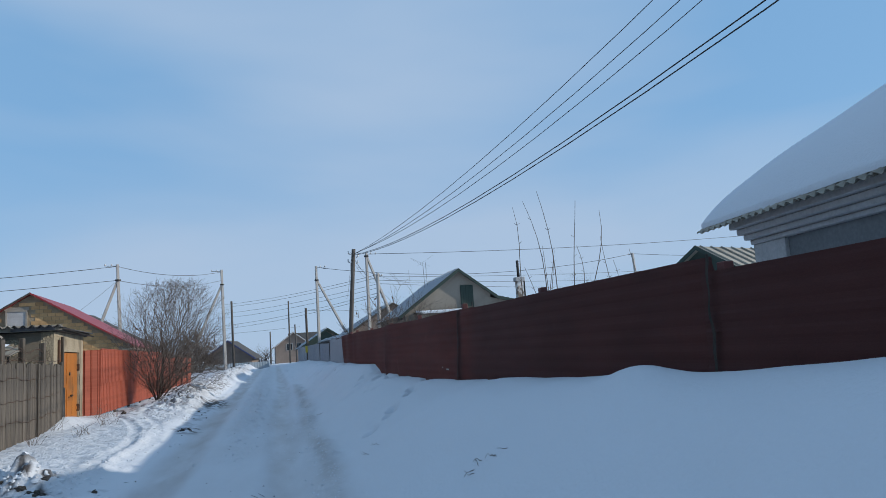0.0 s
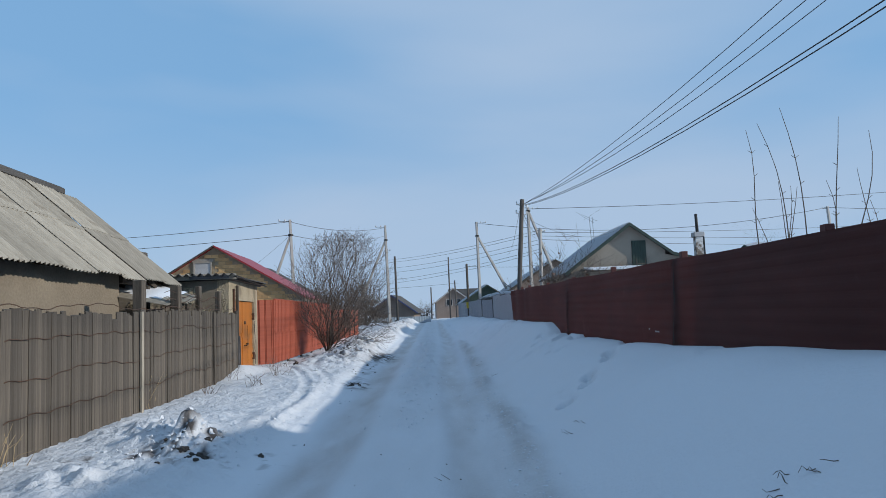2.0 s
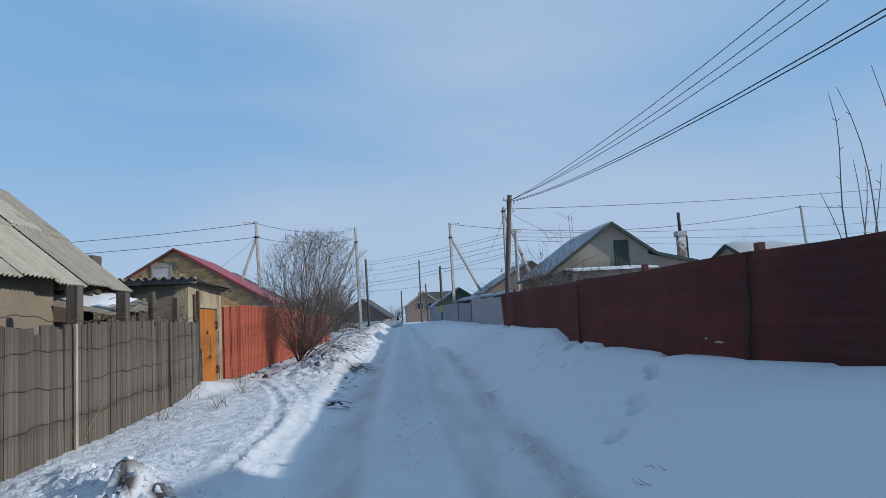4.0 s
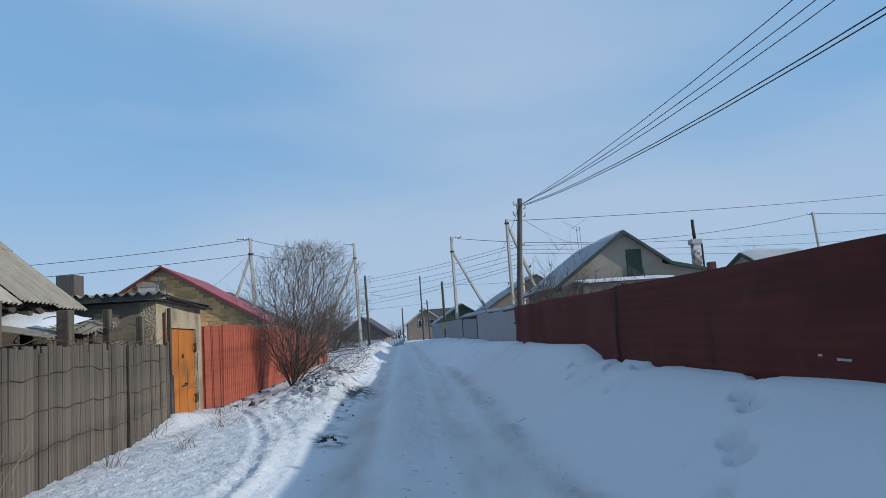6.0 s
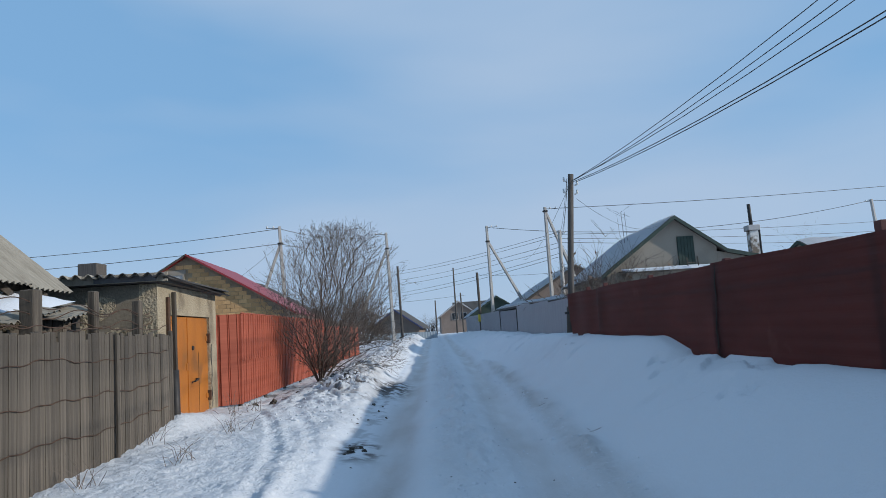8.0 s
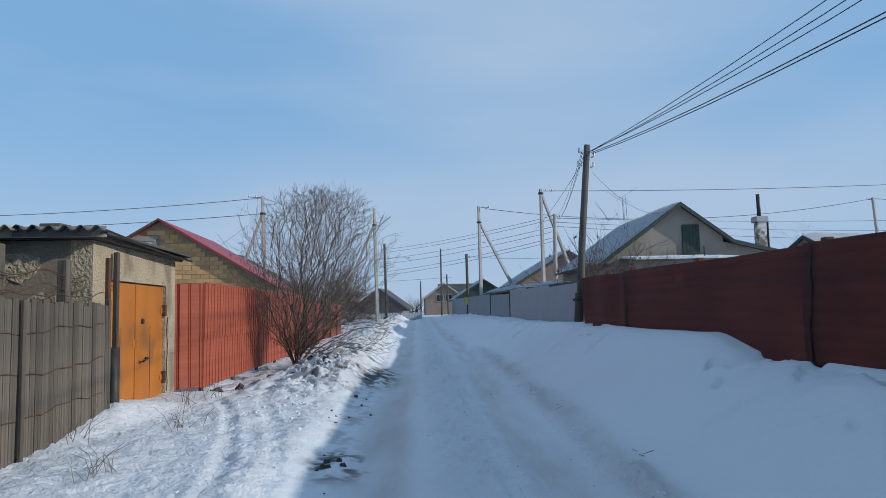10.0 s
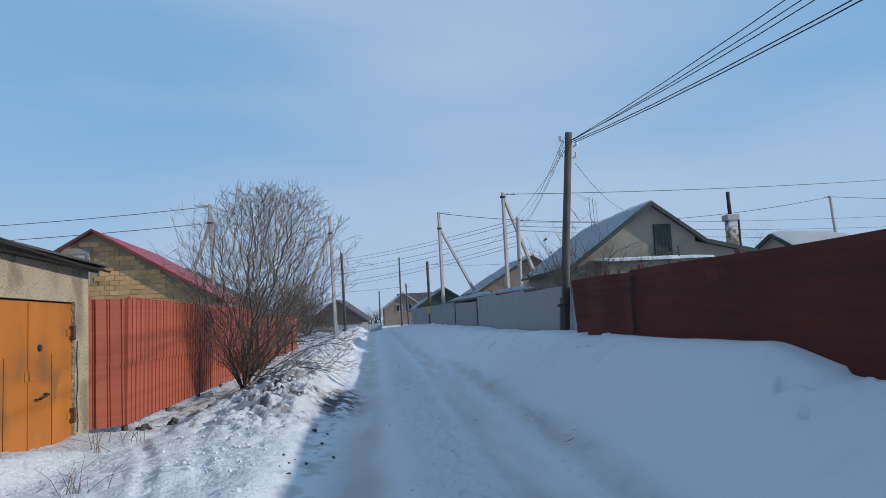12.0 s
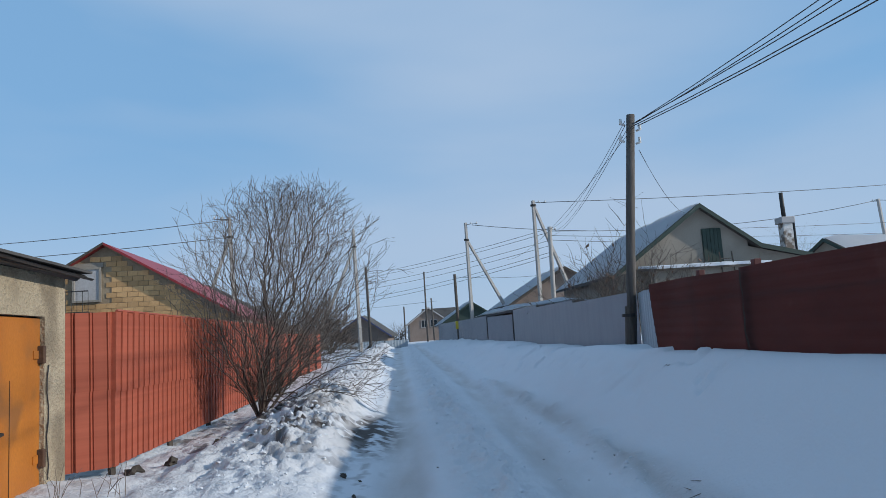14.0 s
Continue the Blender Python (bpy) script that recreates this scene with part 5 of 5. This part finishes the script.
def fan_tree(x, y, seed, label, count=4300):
    """A many stemmed tree that grows towards points spread through a vase shaped crown; stems thicken by what they carry."""
    rs = np.random.RandomState(seed)
    rng = random.Random(seed)
    t = thing("bare_tree", pose(x, y, height(x, y)), label, "tree", "bare trees")
    ang = rs.rand(count) * 2 * math.pi
    h = 0.4 + 3.95 * rs.rand(count) ** 1.1
    reach = np.interp(h, (0.4, 1.0, 1.8, 2.6, 3.5, 4.1, 4.6), (0.4, 1.2, 2.0, 2.3, 2.0, 1.4, 0.7)) * (0.9 + 0.1 * np.sin(ang * 5 + 1))
    rad = rs.rand(count) ** 0.62 * reach * (0.65 + 0.5 * rs.rand(count))
    goals = np.stack([rad * np.cos(ang) + 0.16 * h, rad * np.sin(ang), h], 1)
    skirt = np.stack([0.3 + 2.1 * rs.rand(300), -1.5 + 2.2 * rs.rand(300), 0.3 + 1.0 * rs.rand(300)], 1)
    goals = np.concatenate([goals, skirt])
    goals = goals[np.argsort(np.linalg.norm(goals, axis=1))]
    pos, up, way, run = [Vector((0, 0, -0.2))], [-1], [Vector((0, 0, 1))], [0.0]

    def grow(i, q, step=0.16):
        a, d = pos[i], q - pos[i]
        ln = d.length
        ctrl = a + way[i] * ln * 0.22
        n = max(1, round(ln / step))
        last = i
        for k in range(1, n + 1):
            s = k / n
            p = a * (1 - s) ** 2 + ctrl * 2 * s * (1 - s) + q * s * s
            if k < n:
                p = p + Vector((rng.gauss(0, 0.005), rng.gauss(0, 0.005), rng.gauss(0, 0.004)))
            pos.append(p)
            up.append(last)
            way.append((p - pos[last]).normalized())
            run.append(run[last] + (p - pos[last]).length)
            last = len(pos) - 1
        return last
    for k in range(11):
        a = 2.4 * k
        o = 0.08 + 0.035 * k
        grow(0, Vector((math.cos(a) * o, math.sin(a) * o, rng.uniform(0.35, 0.65))), 0.2)
    arr, length = np.zeros((120000, 3)), np.zeros(120000)
    filled = 0
    for g in goals:
        n = len(pos)
        for i in range(filled, n):
            arr[i], length[i] = pos[i], run[i]
        filled = n
        d = np.linalg.norm(arr[1:n] - g, axis=1)
        grow(int(np.argmin(d + 0.62 * length[1:n])) + 1, Vector(g))
    # fine twigs near every tip
    kids = [0] * len(pos)
    for i in up[1:]:
        kids[i] += 1
    for i in [k for k in range(len(pos)) if kids[k] == 0 or (kids[k] == 1 and rng.random() < 0.12 and pos[k].z > 0.9)]:
        for k in range(3 if kids[i] == 0 else 1):
            d = (way[i] + Vector((rng.gauss(0, 0.55), rng.gauss(0, 0.55), rng.gauss(0.12, 0.4)))).normalized()
            grow(i, pos[i] + d * rng.uniform(0.12, 0.38), 0.15)
    n = len(pos)
    load, best = [0.0] * n, [-1] * n
    for i in range(n - 1, 0, -1):
        load[i] = load[i] or 1.0
        j = up[i]
        load[j] += load[i]
        if best[j] < 0 or load[i] > load[best[j]]:
            best[j] = i
    thick = [0.0026 * v ** 0.36 for v in load]
    trunk, crown = bmesh.new(), bmesh.new()
    for i in range(1, n):
        if best[up[i]] == i and up[i] != 0:
            continue
        chain = [i]
        while best[chain[-1]] >= 0:
            chain.append(best[chain[-1]])
        pts, radii = [pos[up[i]]] + [pos[k] for k in chain], [thick[i]] + [thick[k] for k in chain]
        heavy = thick[i] > 0.010
        tube(trunk if heavy else crown, pts, radii, 7 if thick[i] > 0.03 else (5 if heavy else 3), cap=False)
    part("trunk", trunk, BARK, t, smooth=True)
    part("crown", crown, TWIG, t, "dense bare brown twigs", smooth=True)


fan_tree(-4.57, 28.4, 11, "bare many stemmed tree with dense brown twigs")
bare_tree(-7.0, 41.0, 3.4, 0.8, 10, 5, "bare bush behind the snow bank", 2, 0.05, True, (6, 8), thin=0.010)
bare_tree(-8.0, 50.0, 4.0, 0.8, 10, 8, "bare bush by the power poles", 2, 0.06, True, (6, 8), thin=0.013)
bare_tree(-9.2, 60.0, 4.4, 0.8, 10, 9, "bare bush by the power poles", 2, 0.06, True, (6, 8), thin=0.015)
bare_tree(-9.6, 74.0, 4.4, 0.9, 10, 19, "bare bush by the power poles", 2, 0.06, True, (6, 8), thin=0.018)
bare_tree(-5.0, 100.0, 3.0, 0.7, 9, 10, "round bare bush at the end of the lane", 2, 0.08)
bare_tree(6.3, 41.0, 3.9, 0.5, 9, 12, "garden bush with a few dry leaves before the house", 2, 0.05, False, (5, 7), leaves=90, thin=0.011)
bare_tree(8.5, 41.2, 3.3, 0.6, 7, 14, "garden bush with a few dry leaves before the house", 2, 0.04, False, (5, 7), leaves=60, thin=0.011)
bare_tree(4.9, 40.5, 3.0, 0.6, 7, 16, "garden bush with a few dry leaves before the house", 2, 0.04, False, (5, 7), leaves=40, thin=0.011)
bare_tree(33, 75, 8.0, 0.5, 5, 15, "far bare tree top behind the roofs", 2, 0.06, False)


def shoots():
    rng = random.Random(21)
    spec = [(4.39, 11.63, 4.28, -0.22), (4.84, 11.93, 4.44, -0.25), (4.95, 11.44, 4.51, -0.08), (5.31, 10.92, 4.23, 0.25), (5.84, 11.23, 4.12, 0.5),
            (5.3, 12.6, 3.75, -0.1), (5.5, 12.8, 3.7, 0.1), (5.9, 12.4, 3.7, 0.15), (6.5, 12.6, 3.9, -0.1), (7.3, 13.0, 3.7, 0.2), (5.1, 12.9, 3.4, -0.3), (5.35, 12.2, 3.6, 0.3), (6.9, 13.2, 3.5, -0.2)]
    for x, y, z, lean in spec:
        t = thing("tall_shoot", pose(x - lean, y, 1.5), "long thin bare shoot rising behind the fence", "sapling", "bare shoots")
        pts, rad = [], []
        n = 9
        for i in range(n + 1):
            s = i / n
            pts.append((lean * s ** 1.3 + 0.09 * math.sin(s * 5 + x * 5) * s - 0.07 * s ** 6, 0.05 * math.sin(s * 7 + x), (z - 1.5) * s))
            rad.append(0.013 * (1 - 0.75 * s))
        bm = tubed(pts, rad, 5)
        for k in range(7):
            i = rng.randint(2, n - 1)
            p = Vector(pts[i])
            tube(bm, [p, p + Vector((rng.choice((-1, 1)) * 0.05, 0, 0.035))], [0.005, 0.003], 3)
        part("stem", bm, TWIG, t, smooth=True)


shoots()


def weeds():
    rng = random.Random(4)
    for k, (x, y, h, n, mt, lab) in enumerate(((-4.05, 8.6, 0.6, 22, STRAW, "tuft of dry straw grass at the board fence"), (-4.25, 9.6, 0.45, 14, STRAW, "tuft of dry straw grass at the board fence"),
                             (-4.75, 13.9, 0.6, 18, STRAW, "tuft of dry straw grass at the board fence"), (-4.5, 15.9, 0.4, 14, TWIG, "dry weed stalks standing in the snow"),
                             (-4.95, 18.5, 0.45, 12, TWIG, "dry weed stalks standing in the snow"), (-4.7, 21.3, 0.5, 10, TWIG, "dry weed stalks before the garage doors"),
                             (-4.6, 22.0, 0.35, 10, TWIG, "dry weed stalks before the garage doors"), (-4.0, 19.4, 0.35, 14, TWIG, "dry weed stalks standing in the snow"),
                             (-3.9, 17.0, 0.3, 14, TWIG, "dry weed stalks standing in the snow"))):
        bm = bmesh.new()
        for i in range(n):
            a, r = rng.uniform(0, 6.3), rng.uniform(0, 0.25)
            p = Vector((math.cos(a) * r, math.sin(a) * r, -0.03))
            q = p + Vector((rng.gauss(0, 0.14), rng.gauss(0, 0.2), h * rng.uniform(0.4, 1.0)))
            mid = (p + q) / 2 + Vector((rng.gauss(0, 0.02), rng.gauss(0, 0.02), 0.05))
            tube(bm, [p, mid, q], [0.004, 0.003, 0.002], 3, cap=False)
        solid("weed_tuft", bm, mt, pose(x, y, height(x, y)), lab, "weeds", "dry weeds")
    # broken twigs lying on the drift and the road
    for x, y, n, s in ((2.35, 6.3, 7, 0.22), (1.55, 5.6, 5, 0.2), (1.35, 6.6, 4, 0.2), (0.3, 9.1, 2, 0.35), (1.2, 17.5, 3, 0.3), (0.95, 20.9, 3, 0.3), (1.75, 10.0, 4, 0.25), (1.2, 7.8, 3, 0.2), (-0.4, 13.4, 1, 0.35), (1.9, 24.0, 3, 0.2)):
        tw = thing("fallen_twigs", pose(x, y, height(x, y)), "broken dark twigs lying on the snow", "twigs", "fallen twigs")
        for i in range(n):
            a = rng.uniform(1.7, 3.0)
            px, py = rng.gauss(0, s * 0.3), rng.gauss(0, s * 0.3)
            pts = []
            for j in range(5):
                qx, qy = px + math.cos(a) * s * 0.4 * j / 4, py + math.sin(a) * s * 0.4 * j / 4
                pts.append((qx, qy, height(x + qx, y + qy) - height(x, y) + 0.006 + 0.02 * rng.random() * (n > 3) * j))
            part("twig", tubed(pts, [0.003, 0.003, 0.0025, 0.002, 0.0015], 4), BARK, tw)
    # dark soil clods
    rng = random.Random(6)
    spots = [(-4.6, 26.2, 0.10), (-4.45, 25.3, 0.10), (-4.8, 24.4, 0.12), (-5.15, 24.0, 0.13), (-4.0, 33.0, 0.12), (-5.5, 64.0, 0.3)]
    spots += [(rng.gauss(-2.2, 0.3), rng.gauss(9.9, 0.4), rng.uniform(0.02, 0.06)) for k in range(14)]
    spots += [(rng.gauss(-1.92, 0.14), rng.gauss(17.8, 0.4), rng.uniform(0.015, 0.05)) for k in range(10)]
    spots += [(rng.gauss(-2.3, 0.2), rng.gauss(21.5, 1.2), rng.uniform(0.015, 0.045)) for k in range(12)]
    spots += [(rng.uniform(-1.6, 0.9), rng.uniform(8, 24), rng.uniform(0.008, 0.018)) for k in range(24)]
    for x, y, s in spots:
        bm = bmesh.new()
        bmesh.ops.create_icosphere(bm, subdivisions=2 if s > 0.04 else 1, radius=s)
        for v in bm.verts:
            v.co *= 0.75 + 0.8 * noise.noise(v.co * (2.6 / s) * 0.5 + Vector((x, y, 0)))
            v.co.z *= 0.7
        solid("soil_clod", bm, SOIL, pose(x, y, height(x, y) + s * 0.15), "dark frozen clod of soil on the snow", "clod", "soil clods")


weeds()


# ---- loose lumps of snow on the bank, the rut edges and the pile ----
def snow_lumps():
    rs = np.random.RandomState(31)

    def spread(n, y, u, lo, hi):
        yy = y(n)
        return np.stack([road_x(yy) + u(n), yy, lo * (hi / lo) ** (rs.rand(n) ** 2.0)], 1)
    sets = [spread(1500, lambda n: 20 + 34 * rs.rand(n) ** 1.3, lambda n: rs.normal(-2.5, 0.42, n), 0.010, 0.05),
            spread(900, lambda n: 4 + 30 * rs.rand(n), lambda n: rs.normal(1.22, 0.14, n), 0.006, 0.026),
            spread(900, lambda n: 12 + 28 * rs.rand(n) ** 1.2, lambda n: rs.normal(0.1, 0.30, n), 0.007, 0.028),
            spread(160, lambda n: 12 + 12 * rs.rand(n), lambda n: rs.normal(-1.75, 0.25, n), 0.008, 0.035)]
    pile = np.stack([rs.normal(-2.6, 0.42, 320), rs.normal(10.3, 0.5, 320), 0.010 * 4 ** (rs.rand(320) ** 1.6)], 1)
    spots = np.concatenate(sets + [pile])
    spots = spots[spots[:, 0] > -5.1]
    z = ground(spots[:, 0], spots[:, 1])[0]
    ball = bmesh.new()
    bmesh.ops.create_icosphere(ball, subdivisions=1, radius=1)
    co = np.array([v.co[:] for v in ball.verts])
    tri = np.array([[v.index for v in f.verts] for f in ball.faces])
    ball.free()
    n, m = len(spots), len(co)
    size = spots[:, 2][:, None, None]
    shape = co[None] * (0.6 + 0.8 * rs.rand(n, m, 1)) * (0.55 + 0.9 * rs.rand(n, 1, 3)) * np.array((1, 1, 0.7)) * size
    pts = shape + np.stack([spots[:, 0], spots[:, 1], z - spots[:, 2] * 0.1], 1)[:, None, :]
    faces = (tri[None] + (np.arange(n) * m)[:, None, None]).reshape(-1, 3)
    me = bpy.data.meshes.new("snow_lumps")
    me.from_pydata(pts.reshape(-1, 3).tolist(), [], faces.tolist())
    me.materials.append(SNOW)
    tagged(new("snow_lumps", me), "broken lumps of crusted snow beside the ruts", "snow", kind="stuff")


snow_lumps()
